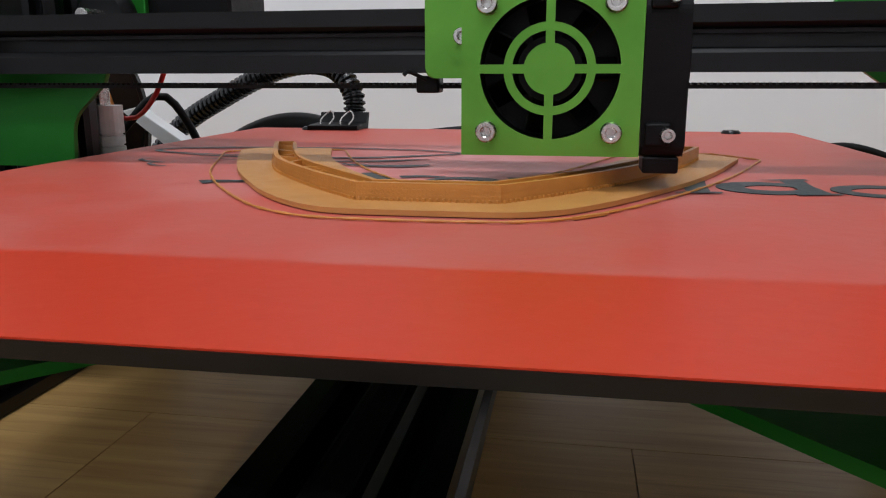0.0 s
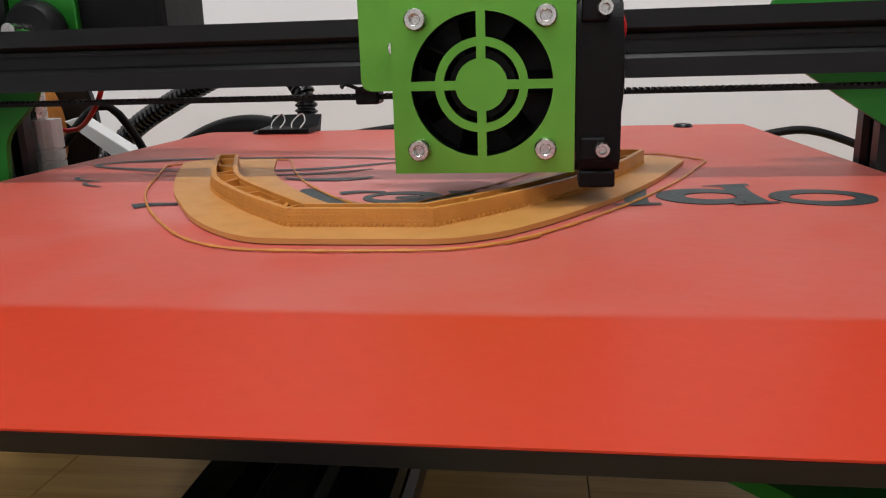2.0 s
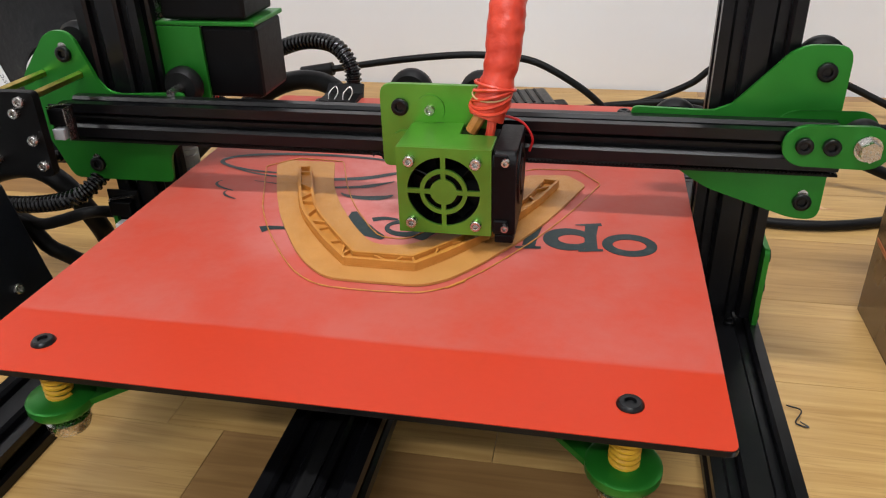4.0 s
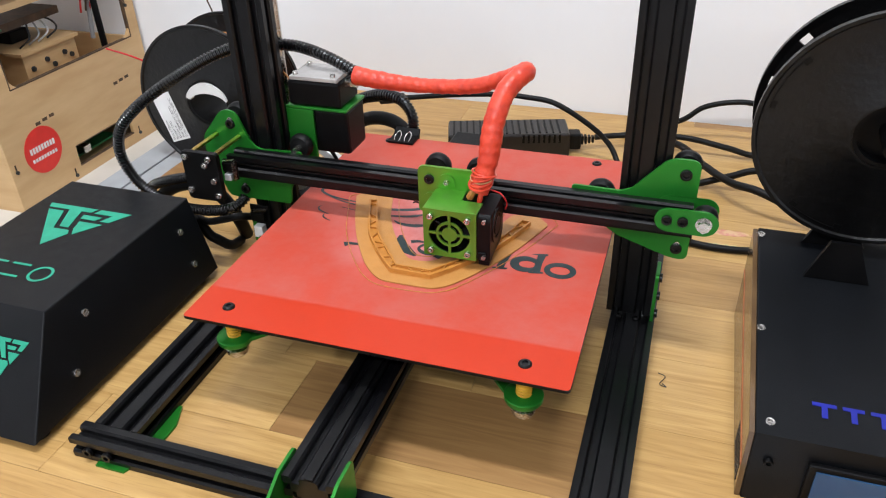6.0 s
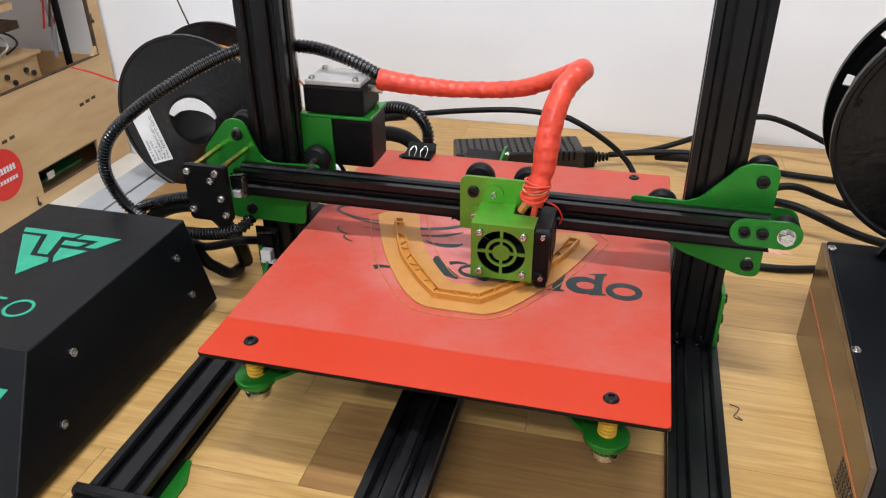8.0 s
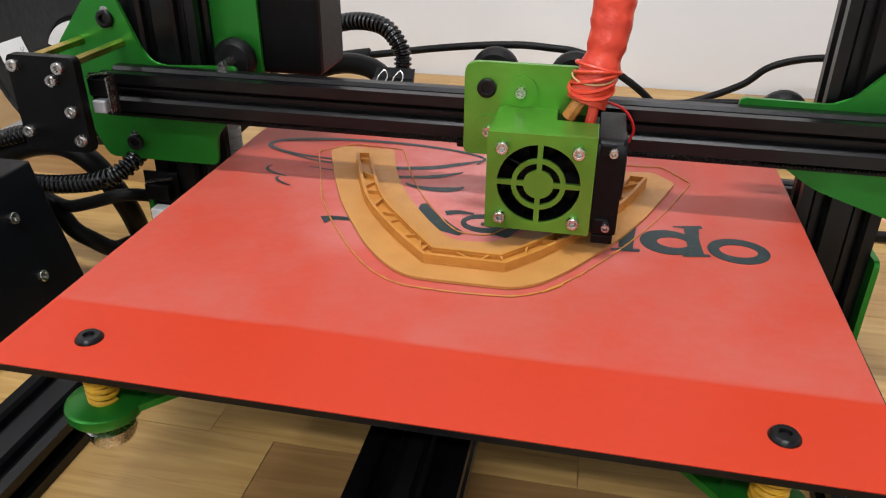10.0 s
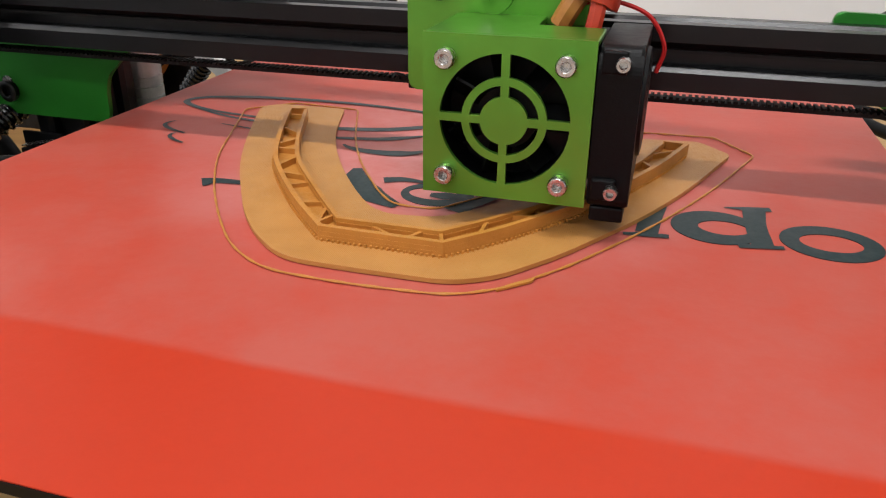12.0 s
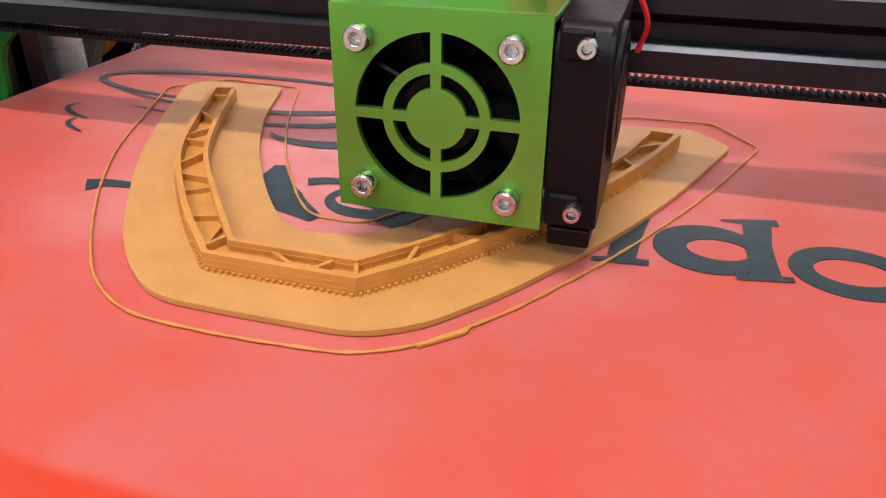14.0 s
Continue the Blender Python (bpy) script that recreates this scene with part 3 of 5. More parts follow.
for k, (cx, cy, rx, ry, a0, a1, wd) in enumerate(((-0.074, 0.0715, 0.066, 0.0175, -0.35, 4.6, (0.0012, 0.0028, 0.0042, 0.0030, 0.0020)),
                                                  (-0.072, 0.0360, 0.055, 0.0150, 2.9, 3.9, (0.0008, 0.0018, 0.0022, 0.0012)),
                                                  (-0.064, 0.0230, 0.052, 0.0140, 3.0, 3.8, (0.0008, 0.0016, 0.0018, 0.0010)),
                                                  (-0.030, 0.0330, 0.016, 0.0070, 3.4, 6.2, (0.0010, 0.0040, 0.0060, 0.0015)))):
    pts = [(cx + rx * math.cos(a), cy + ry * math.sin(a)) for a in np.linspace(a0, a1, 9)]
    part("swirl_stroke", ribbon(bmesh.new(), pts, wd), M_MARK, art)
for pts, wd in (([(-0.0090, 0.0725), (-0.0230, 0.0630), (-0.0400, 0.0540), (-0.0700, 0.0490), (-0.1050, 0.0520), (-0.1320, 0.0620)], (0.0016, 0.0044, 0.0052, 0.0034, 0.0022, 0.0010)),
                ([(-0.0180, 0.0520), (-0.0300, 0.0440), (-0.0430, 0.0400), (-0.0700, 0.0370), (-0.1050, 0.0420)], (0.0012, 0.0046, 0.0034, 0.0020, 0.0008))):
    part("swirl_stroke", ribbon(bmesh.new(), pts, wd), M_MARK, art)

# ---- the printed part on its raft ----
printed = thing("printed_part", (0, 0, 0), "orange plastic boomerang frame half printed on its raft", "printed part")
RAFT = [(-0.1000, 0.0665), (-0.0848, 0.0280), (-0.0694, -0.0055), (-0.0470, -0.0415), (-0.0350, -0.0560), (-0.0215, -0.0668), (0.0000, -0.0674), (0.0250, -0.0670), (0.0360, -0.0605), (0.0493, -0.0436), (0.0696, -0.0095),
        (0.0819, 0.0177), (0.0966, 0.0593), (0.0853, 0.0723), (0.0606, 0.0690), (0.0457, 0.0256), (0.0270, -0.0090), (0.0197, -0.0201), (0.0106, -0.0292), (-0.0037, -0.0312), (-0.0110, -0.0280), (-0.0200, -0.0173),
        (-0.0304, -0.0024), (-0.0412, 0.0155), (-0.0530, 0.0400), (-0.0635, 0.0747), (-0.0930, 0.0740)]
ROUND = [0.004] + [0.02] * 11 + [0.003] * 3 + [0.02] * 10 + [0.003] * 2
raft_poly = rounded(RAFT, ROUND, 6)


def raft_material():
    m = mat("raft_filament", (0.53, 0.250, 0.066), (0.46, 0.210, 0.050), 0.45, 0.0, 70)
    n, l = m.node_tree.nodes, m.node_tree.links
    co = n.new("ShaderNodeTexCoord")
    w = n.new("ShaderNodeTexWave")
    w.wave_type, w.bands_direction = "BANDS", "DIAGONAL"
    w.inputs["Scale"].default_value, w.inputs["Distortion"].default_value = 900, 0.8
    l.new(co.outputs["Object"], w.inputs["Vector"])
    bp = n.new("ShaderNodeBump")
    bp.inputs["Strength"].default_value, bp.inputs["Distance"].default_value = 0.35, 0.0003
    l.new(w.outputs[0], bp.inputs["Height"])
    l.new(bp.outputs[0], n["Principled BSDF"].inputs["Normal"])
    return m


part("raft", prism(bmesh.new(), raft_poly, "z", 0.0003, 0.0016), raft_material(), printed, "thin flat orange raft")

RIB = [(-0.0795, 0.0545), (-0.0669, 0.0212), (-0.0545, -0.0055), (-0.0345, -0.0330), (-0.0158, -0.0538), (0.0195, -0.0543), (0.0350, -0.0367), (0.0551, -0.0066), (0.0704, 0.0250), (0.0805, 0.0540)]
INN = [(-0.0728, 0.0560), (-0.0590, 0.0205), (-0.0470, -0.0035), (-0.0290, -0.0275), (-0.0135, -0.0468), (0.0168, -0.0470), (0.0324, -0.0285), (0.0500, -0.0010), (0.0640, 0.0275), (0.0722, 0.0550)]
RTOP = 0.0060


def wall_along(bm, pts, thick, z0, z1):
    path = [Vector((*p, 0)) for p in pts]
    n = len(path)
    rows_ = []
    for i, p in enumerate(path):
        t = (path[min(i + 1, n - 1)] - path[max(i - 1, 0)]).normalized()
        s = Vector((-t.y, t.x, 0)) * thick / 2
        rows_.append([bm.verts.new((*(p + s).xy, z0)), bm.verts.new((*(p + s).xy, z1)), bm.verts.new((*(p - s).xy, z1)), bm.verts.new((*(p - s).xy, z0))])
    for a, b in zip(rows_, rows_[1:]):
        for k in range(4):
            bm.faces.new((a[k], a[(k + 1) % 4], b[(k + 1) % 4], b[k]))
    bm.faces.new(rows_[0])
    bm.faces.new(rows_[-1][::-1])
    return bm


def fine_line(pts, corner=(4, 5)):
    """Bowed between its ends, with the two lower corners left sharp."""
    segs = [pts[:corner[0] + 1], pts[corner[0]:corner[1] + 1], pts[corner[1]:]]
    out = []
    for s in segs:
        line = [(v.x, v.y) for v in smooth_path([Vector((*p, 0)) for p in s], 6)]
        out += line if not out else line[1:]
    return out


RO, RI = fine_line(RIB), fine_line(INN)
part("outer_wall", wall_along(bmesh.new(), RO, 0.0016, 0.0014, RTOP), M_FILM, printed)
part("inner_wall", wall_along(bmesh.new(), RI, 0.0014, 0.0014, RTOP - 0.0003), M_FILM, printed)
for ln in (RO, RI):
    for k in range(2):
        part("layer_line", wall_along(bmesh.new(), ln, 0.00172, 0.0028 + 0.0013 * k, 0.0032 + 0.0013 * k), M_FILM, printed)
for a, b in ((0, 0), (-1, -1)):
    part("end_wall", wall_along(bmesh.new(), [RO[a], RI[b]], 0.0014, 0.0014, RTOP), M_FILM, printed)
NW = len(RO) - 1
stops = [1, 4, 6, 9, 11, 14, 16, 19, 21, 23, 26, 28, 30, 33, 36, 38, 41, 43, 46, 48, 51, 53]
rnd = random.Random(4)
for i, s in enumerate(stops):
    if s + 2 > NW:
        break
    a, b = (RO[s], RI[min(s + 1, NW)]) if i % 2 else (RI[s], RO[min(s + 2, NW)])
    if i % 3 == 0:
        a, b = RO[s], RI[s]
    part("web", wall_along(bmesh.new(), [a, b], 0.0010, 0.0014, RTOP - 0.0008 - rnd.random() * 0.0010), M_FILM, printed)
part("floor_skin", prism(bmesh.new(), RO + RI[::-1], "z", 0.0012, 0.0030), M_FILM, printed)
# small lugs along the foot of the outer wall
lugs = bmesh.new()
foot = resample([Vector((*p, 0)) for p in RO], 0.0016)
for i, p in enumerate(foot[1:-1], 1):
    t = (foot[i + 1] - foot[i - 1]).normalized()
    s = Vector((t.y, -t.x, 0))
    if s.y > 0.75:
        s = -s
    c = p + s * 0.0011
    cyl(lugs, (c.x, c.y, 0.0019), "z", 0.00042, 0.0010, 6)
tagged(part("raft_fringe", lugs, M_FILM, printed), kind="stuff")
part("frayed_bit", prism(bmesh.new(), rounded([(0.0366, -0.0660), (0.0436, -0.0588), (0.0450, -0.0566), (0.0446, -0.0594), (0.0369, -0.0668)], 0.0005), "z", 0.0003, 0.0009), M_FILM, printed)

skirt = thing("skirt_line", (0, 0, 0), "thin orange filament outline laid round the raft", "filament line")
SKIRT = [(-0.1069, 0.0651), (-0.0942, 0.0316), (-0.0837, 0.0035), (-0.0677, -0.0247), (-0.0520, -0.0470), (-0.0388, -0.0629), (-0.0239, -0.0728), (0.0000, -0.0741), (0.0257, -0.0724), (0.0369, -0.0661), (0.0508, -0.0498),
         (0.0704, -0.0179), (0.0885, 0.0191), (0.1053, 0.0640), (0.0916, 0.0837), (0.0646, 0.0825), (0.0547, 0.0750), (0.0350, 0.0221), (0.0241, 0.0012), (0.0090, -0.0193), (0.0041, -0.0211), (-0.0068, -0.0208), (-0.0148, -0.0119),
         (-0.0311, 0.0127), (-0.0440, 0.0390), (-0.0590, 0.0790), (-0.0899, 0.0810)]
loop_pts = rounded(SKIRT, [0.003] + [0.02] * 12 + [0.002] * 4 + [0.02] * 8 + [0.003] * 2, 6)
loop = resample([Vector((*p, 0.0005)) for p in loop_pts + loop_pts[:1]], 0.0025)
part("strand", tube(bmesh.new(), loop, lambda i: 0.00034 + 0.00010 * math.sin(i * 1.7), 6), M_FILM, skirt)

# the bed stands a little forward on its rail, with all that lies on it
SLIDE = -0.015
for ob in (bed, art, printed, skirt):
    ob.location.y += SLIDE

# ---- the beam across, with its end plates ----
gantry = thing("x_gantry", (0, 0.01, 0.035), "black slotted cross beam carried by green end plates", "gantry")
part("beam", extrusion(bmesh.new(), "x", -0.212, 0.006, 0.0322, 0.02, 0.0205, 0.432), M_ALU, gantry)
part("lower_belt", boxed(-0.215, 0.222, 0.012, 0.018, 0.0270, 0.0282), M_RUBBER, gantry, "toothed black belt")
teeth = bmesh.new()
for i in range(218):
    x = -0.214 + i * 0.002
    box(teeth, x, x + 0.0011, 0.012, 0.018, 0.0282, 0.0289)
tagged(part("belt_teeth", teeth, M_RUBBER, gantry), kind="stuff")
part("upper_belt", boxed(-0.215, 0.222, 0.007, 0.0095, 0.0440, 0.0450), M_RUBBER, gantry)

pr = rounded([(0.118, 0.0560), (0.165, 0.0550), (0.196, 0.0900), (0.2215, 0.0900), (0.2215, 0.0500), (0.2215, -0.0040), (0.2080, -0.0040), (0.160, 0.0120), (0.118, 0.0400)],
             [0.003, 0.008, 0.008, 0.008, 0.001, 0.006, 0.006, 0.008, 0.004])
plate_r = part("end_plate", prism(bmesh.new(), pr, "y", 0.0265, 0.0290, bevel=0.0005), M_GREEN, gantry, "bright green metal end plate")
pl = rounded([(-0.142, 0.0545), (-0.194, 0.0520), (-0.2085, 0.0900), (-0.2240, 0.0900), (-0.2490, 0.0600), (-0.2490, 0.0420), (-0.2300, -0.0040), (-0.1600, -0.0040), (-0.1585, 0.0150), (-0.142, 0.0300)],
             [0.003, 0.010, 0.009, 0.009, 0.006, 0.006, 0.004, 0.004, 0.006, 0.004])
plate_l = part("end_plate", prism(bmesh.new(), pl, "y", 0.0265, 0.0290, bevel=0.0005), M_GREEN, gantry, "bright green metal end plate")
for c in ((-0.2150, 0.0765), (-0.2105, 0.0063), (0.2105, 0.0770), (0.2115, 0.0064)):
    part("plate_bolt", cap_screw(bmesh.new(), (c[0], 0.0265, c[1]), (0, -1, 0), 0.0048, 0.0026), M_ALU, gantry, "", True)
for c in ((-0.2150, 0.0765), (-0.2105, 0.0063), (-0.1500, 0.0500), (0.2105, 0.0750), (0.2115, 0.0064), (0.1420, 0.0400)):
    part("guide_wheel", wheel(bmesh.new(), (c[0], 0.0430, c[1] + 0.004), "y", 0.0120, 0.0105), M_RUBBER, gantry, "", True)
    part("wheel_axle", cyl(bmesh.new(), (c[0], 0.0360, c[1] + 0.004), "y", 0.0028, 0.0200, 12), M_STEEL, gantry)
# idler bracket at the right end
cap = [(0.2010 + 0.0105 * math.cos(a), 0.0465 + 0.0105 * math.sin(a)) for a in np.linspace(math.pi / 2, 3 * math.pi / 2, 14)]
cap += [(0.2300 + 0.0110 * math.cos(a), 0.0465 + 0.0110 * math.sin(a)) for a in np.linspace(-math.pi / 2, math.pi / 2, 14)]
part("idler_plate", prism(bmesh.new(), cap, "y", 0.0020, 0.0045, bevel=0.0005), M_GREEN, gantry, "small rounded green idler plate")
part("idler_plate", prism(bmesh.new(), cap, "y", 0.0262, 0.0264, bevel=0.0005), M_GREEN, gantry)
part("idler_pulley", wheel(bmesh.new(), (0.2300, 0.014, 0.0465), "y", 0.0105, 0.013), M_RUBBER, gantry, "", True)
for x in (0.2005, 0.2130):
    part("idler_screw", cap_screw(bmesh.new(), (x, 0.0020, 0.0470), (0, -1, 0), 0.0042, 0.0030), M_ALU, gantry, "", True)
part("idler_nut", cyl(bmesh.new(), (0.2294, -0.0018, 0.0467), "y", 0.0052, 0.0055, 6), M_STEEL, gantry, "bright steel nut")
part("idler_washer", cyl(bmesh.new(), (0.2294, 0.0012, 0.0467), "y", 0.0065, 0.0010, 20), M_STEEL, gantry)
# belt motor side: black plate on brass pillars
part("motor_plate", prism(bmesh.new(), rounded([(-0.2375, 0.0200), (-0.2000, 0.0200), (-0.2000, 0.0690), (-0.2375, 0.0690)], 0.003), "y", -0.0270, -0.0215, bevel=0.0006), M_BLACK, gantry, "black motor mounting plate")
for c in ((-0.2330, 0.0640), (-0.2080, 0.0640), (-0.2330, 0.0300), (-0.2060, 0.0420), (-0.2040, 0.0270), (-0.2130, 0.0575)):
    part("plate_screw", cap_screw(bmesh.new(), (c[0], -0.0270, c[1]), (0, -1, 0), 0.0030, 0.0032), M_STEEL, gantry, "", True)
for c in ((-0.2330, 0.0640), (-0.2080, 0.0640)):
    part("brass_pillar", cyl(bmesh.new(), (c[0], 0.0025, c[1]), "y", 0.0025, 0.0475, 6), M_BRASS, gantry)
part("belt_motor", boxed(-0.2450, -0.2020, 0.0295, 0.0330, 0.0120, 0.0540, bevel=0.001), M_BLACK, gantry)
part("belt_motor_body", boxed(-0.2480, -0.2070, 0.0540, 0.0900, 0.0100, 0.0520, bevel=0.003), M_BLACK, gantry)
sw = part("limit_switch", boxed(-0.2050, -0.1905, -0.0112, -0.0096, 0.0375, 0.0575, bevel=0.0003), M_BLACK, gantry, "small limit switch board with steel lever")
part("switch_body", boxed(-0.2030, -0.1925, -0.0160, -0.0113, 0.0470, 0.0560, bevel=0.0005), M_BLACK, sw)
part("switch_lever", prism(bmesh.new(), [(-0.2032, 0.0565), (-0.1910, 0.0590), (-0.1910, 0.0595), (-0.2032, 0.0571)], "y", -0.0155, -0.0120), M_STEEL, sw)
part("switch_plug", boxed(-0.2015, -0.1945, -0.0175, -0.0113, 0.0385, 0.0450, bevel=0.0006), M_GREY, sw)
part("switch_pin", boxed(-0.1922, -0.1914, -0.0165, -0.0113, 0.0385, 0.0570), M_STEEL, sw)

# ---- print head ----
HX, HY = -0.006, 0.0
head = thing("print_head", (0.028 + HX, -0.03, 0.01), "lime green print head box with round fan grille", "print head")


def hb(x0, x1, y0, y1, z0, z1, bevel=0.0):
    return boxed(x0 + HX, x1 + HX, y0 + HY, y1 + HY, z0, z1, bevel=bevel)


FX0, FX1, FZ0, FZ1 = 0.0128, 0.0590, 0.0107, 0.0555
FCX, FCZ, FYF = 0.0356, 0.0330, -0.0465


def grille():
    """Square front plate with a round opening, a spoked ring and a hub."""
    bm = bmesh.new()
    seg, ro = 64, 0.0180
    y0, y1 = FYF + HY, FYF + 0.0016 + HY
    cx = FCX + HX

    def sq(a):
        dx, dz = math.cos(a), math.sin(a)
        sx = ((FX1 if dx > 0 else FX0) - FCX) / dx if abs(dx) > 1e-6 else 1e9
        sz = ((FZ1 if dz > 0 else FZ0) - FCZ) / dz if abs(dz) > 1e-6 else 1e9
        s = min(sx, sz)
        return dx * s, dz * s
    angs = sorted({round(2 * math.pi * i / seg, 6) for i in range(seg)} | {round(math.atan2(z - FCZ, x - FCX) % (2 * math.pi), 6) for x in (FX0, FX1) for z in (FZ0, FZ1)})
    rings = []
    for y in (y0, y1):
        rings.append(([bm.verts.new((cx + sq(a)[0], y, FCZ + sq(a)[1])) for a in angs], [bm.verts.new((cx + ro * math.cos(a), y, FCZ + ro * math.sin(a))) for a in angs]))
    k = len(angs)
    (o0, i0), (o1, i1) = rings
    for i in range(k):
        j = (i + 1) % k
        bm.faces.new((o0[i], o0[j], i0[j], i0[i]))
        bm.faces.new((o1[i], i1[i], i1[j], o1[j]))
        bm.faces.new((i0[i], i0[j], i1[j], i1[i]))
        bm.faces.new((o0[i], o1[i], o1[j], o0[j]))
    for r0, r1 in ((0.0096, 0.0118),):
        lathe(bm, (cx, FYF + HY, FCZ), "y", [(r0, 0), (r1, 0), (r1, 0.0016), (r0, 0.0016), (r0, 0)], 48)
    cyl(bm, (cx, FYF + 0.0008 + HY, FCZ), "y", 0.0066, 0.0016, 40)
    for s0, s1 in ((0.0060, 0.0100), (0.0112, 0.0184)):
        for sg in (1, -1):
            box(bm, *sorted((cx + sg * s0, cx + sg * s1)), y0 + 0.00005, y1 - 0.00005, FCZ - 0.00115, FCZ + 0.00115)
            box(bm, cx - 0.00115, cx + 0.00115, y0 + 0.00005, y1 - 0.00005, *sorted((FCZ + sg * s0, FCZ + sg * s1)))
    return bm


part("fan_grille", grille(), M_LIME, head, "lime green plate with spoked round grille")
part("top_plate", prism(bmesh.new(), [(FX0 + HX, FYF + 0.0017), (FX1 + HX, FYF + 0.0017), (FX1 + HX, -0.026), (0.040 + HX, -0.026), (0.040 + HX, -0.009), (FX0 + 0.002 + HX, -0.009), (FX0 + HX, -0.012)], "z", FZ1 - 0.0018, FZ1, bevel=0.0004), M_LIME, head, "lime green top cover with notch")
part("side_cover", hb(FX0, FX0 + 0.0016, FYF + 0.0017, -0.014, FZ0, FZ1 - 0.0019), M_LIME, head)
part("bottom_flange", hb(FX0 + 0.0017, FX1, FYF + 0.0017, FYF + 0.006, FZ0, FZ0 + 0.0012), M_LIME, head)
part("fan_frame", lathe(bmesh.new(), (FCX + HX, FYF + 0.0070 + HY, FCZ), "y", [(0.0182, -0.005), (0.0215, -0.005), (0.0215, 0.005), (0.0182, 0.005), (0.0182, -0.005)], 40), M_BLACK, head)
hub = part("fan_hub", cyl(bmesh.new(), (FCX + HX, FYF + 0.0075 + HY, FCZ), "y", 0.0085, 0.007, 32), M_BLACK, head)
for k in range(7):
    bm = boxed(0.0080, 0.0172, -0.0004, 0.0004, -0.0045, 0.0045)
    bmesh.ops.rotate(bm, verts=bm.verts, cent=(0, 0, 0), matrix=Matrix.Rotation(radians(38), 3, "X"))
    bmesh.ops.rotate(bm, verts=bm.verts, cent=(0, 0, 0), matrix=Matrix.Rotation(radians(90), 3, "X"))
    bmesh.ops.rotate(bm, verts=bm.verts, cent=(0, 0, 0), matrix=Matrix.Rotation(2 * math.pi * k / 7, 3, "Y"))
    bmesh.ops.translate(bm, verts=bm.verts, vec=(FCX + HX, FYF + 0.0075 + HY, FCZ))
    part("fan_blade", bm, M_BLACK, hub)
part("heat_sink", hb(FX0 + 0.003, FX1 - 0.0002, FYF + 0.0125, -0.010, FZ0 + 0.004, FZ1 - 0.0022), M_BLACK, head)
for x in (0.0196, 0.0517):
    for z in (0.0170, 0.0492):
        part("grille_screw", lathe(bmesh.new(), (x + HX, FYF + HY, z), (0, -1, 0), [(0.0012, 0.0010), (0.0013, 0.0034), (0.0015, 0.0036), (0.0024, 0.0036), (0.0028, 0.0031), (0.0028, 0.0002)], 20), M_STEEL, head, "bright socket head screw", True)
part("heater_block", hb(0.0270, 0.0440, -0.0330, -0.0180, 0.0135, 0.0165), M_BRASS, head)
part("nozzle", lathe(bmesh.new(), (0.0356 + HX, -0.0260, 0.0098), "z", [(0.0006, 0.0), (0.0030, 0.0022), (0.0030, 0.0040)], 16), M_BRASS, head, "brass nozzle")
# side blower
BX0, BX1 = FX1 + 0.0003, FX1 + 0.0115
bl_poly = rounded([(-0.0452, 0.0105), (-0.0060, 0.0125), (-0.0020, 0.0200), (-0.0020, 0.0540), (-0.0420, 0.0540), (-0.0452, 0.0490)], 0.003)
blower = part("blower", prism(bmesh.new(), bl_poly, "x", BX0 + HX, BX1 + HX, bevel=0.0009), M_BLACK, head, "black radial part cooling blower")
part("blower_intake", lathe(bmesh.new(), (BX1 + HX, -0.0250, 0.0360), "x", [(0.0105, -0.002), (0.0108, 0.0010), (0.0125, 0.0014), (0.0150, 0.0010), (0.0155, -0.001), (0.0105, -0.002)], 40), M_BLACK, blower, "", True)
part("blower_rotor", cyl(bmesh.new(), (BX1 + 0.0004 + HX, -0.0250, 0.0360), "x", 0.0082, 0.002, 32), M_RUBBER, blower)
part("blower_outlet", hb(BX0 + 0.001, BX1 - 0.001, -0.0440, -0.0330, 0.0062, 0.0106, bevel=0.0006), M_BLACK, blower, "black air duct outlet")
for z in (0.0505, 0.0165):
    part("blower_lug", hb(BX0 + 0.001, BX0 + 0.0075, -0.0470, -0.0450, z - 0.003, z + 0.003, bevel=0.0006), M_BLACK, blower)
    part("blower_screw", cap_screw(bmesh.new(), (BX0 + 0.0065 + HX, -0.0468, z), (0, -1, 0), 0.0019, 0.0030), M_STEEL, blower, "small bright screw", True)
# carriage plate with wheels
cp = rounded([(-0.0040 + HX, 0.0305), (0.0550 + HX, 0.0305), (0.0550 + HX, 0.0750), (-0.0040 + HX, 0.0750)], [0.003, 0.003, 0.008, 0.006])
part("carriage_plate", prism(bmesh.new(), cp, "y", -0.0095, -0.0065, bevel=0.0005), M_LIME, head, "lime green carriage plate")
for x, z in ((0.0066, 0.0632),):
    part("carriage_bolt", cap_screw(bmesh.new(), (x + HX, -0.0095, z), (0, -1, 0), 0.0045, 0.0022), M_ALU, head, "", True)
for x, z in ((0.0225, 0.0625), (0.0080, 0.0430)):
    part("boss", cyl(bmesh.new(), (x + HX, -0.0100, z), "y", 0.0075, 0.0016, 28), M_LIME, head)
    part("boss_screw", cap_screw(bmesh.new(), (x + HX, -0.0108, z), (0, -1, 0), 0.0027, 0.0028), M_STEEL, head, "", True)
for x, z in ((0.0066, 0.0640), (0.0450, 0.0640), (0.0258, 0.0205)):
    part("carriage_wheel", wheel(bmesh.new(), (x + HX, 0.0160, z), "y", 0.0118, 0.0105), M_RUBBER, head, "", True)
    part("wheel_axle", cyl(bmesh.new(), (x + HX, 0.0050, z), "y", 0.0026, 0.0220, 12), M_STEEL, head)
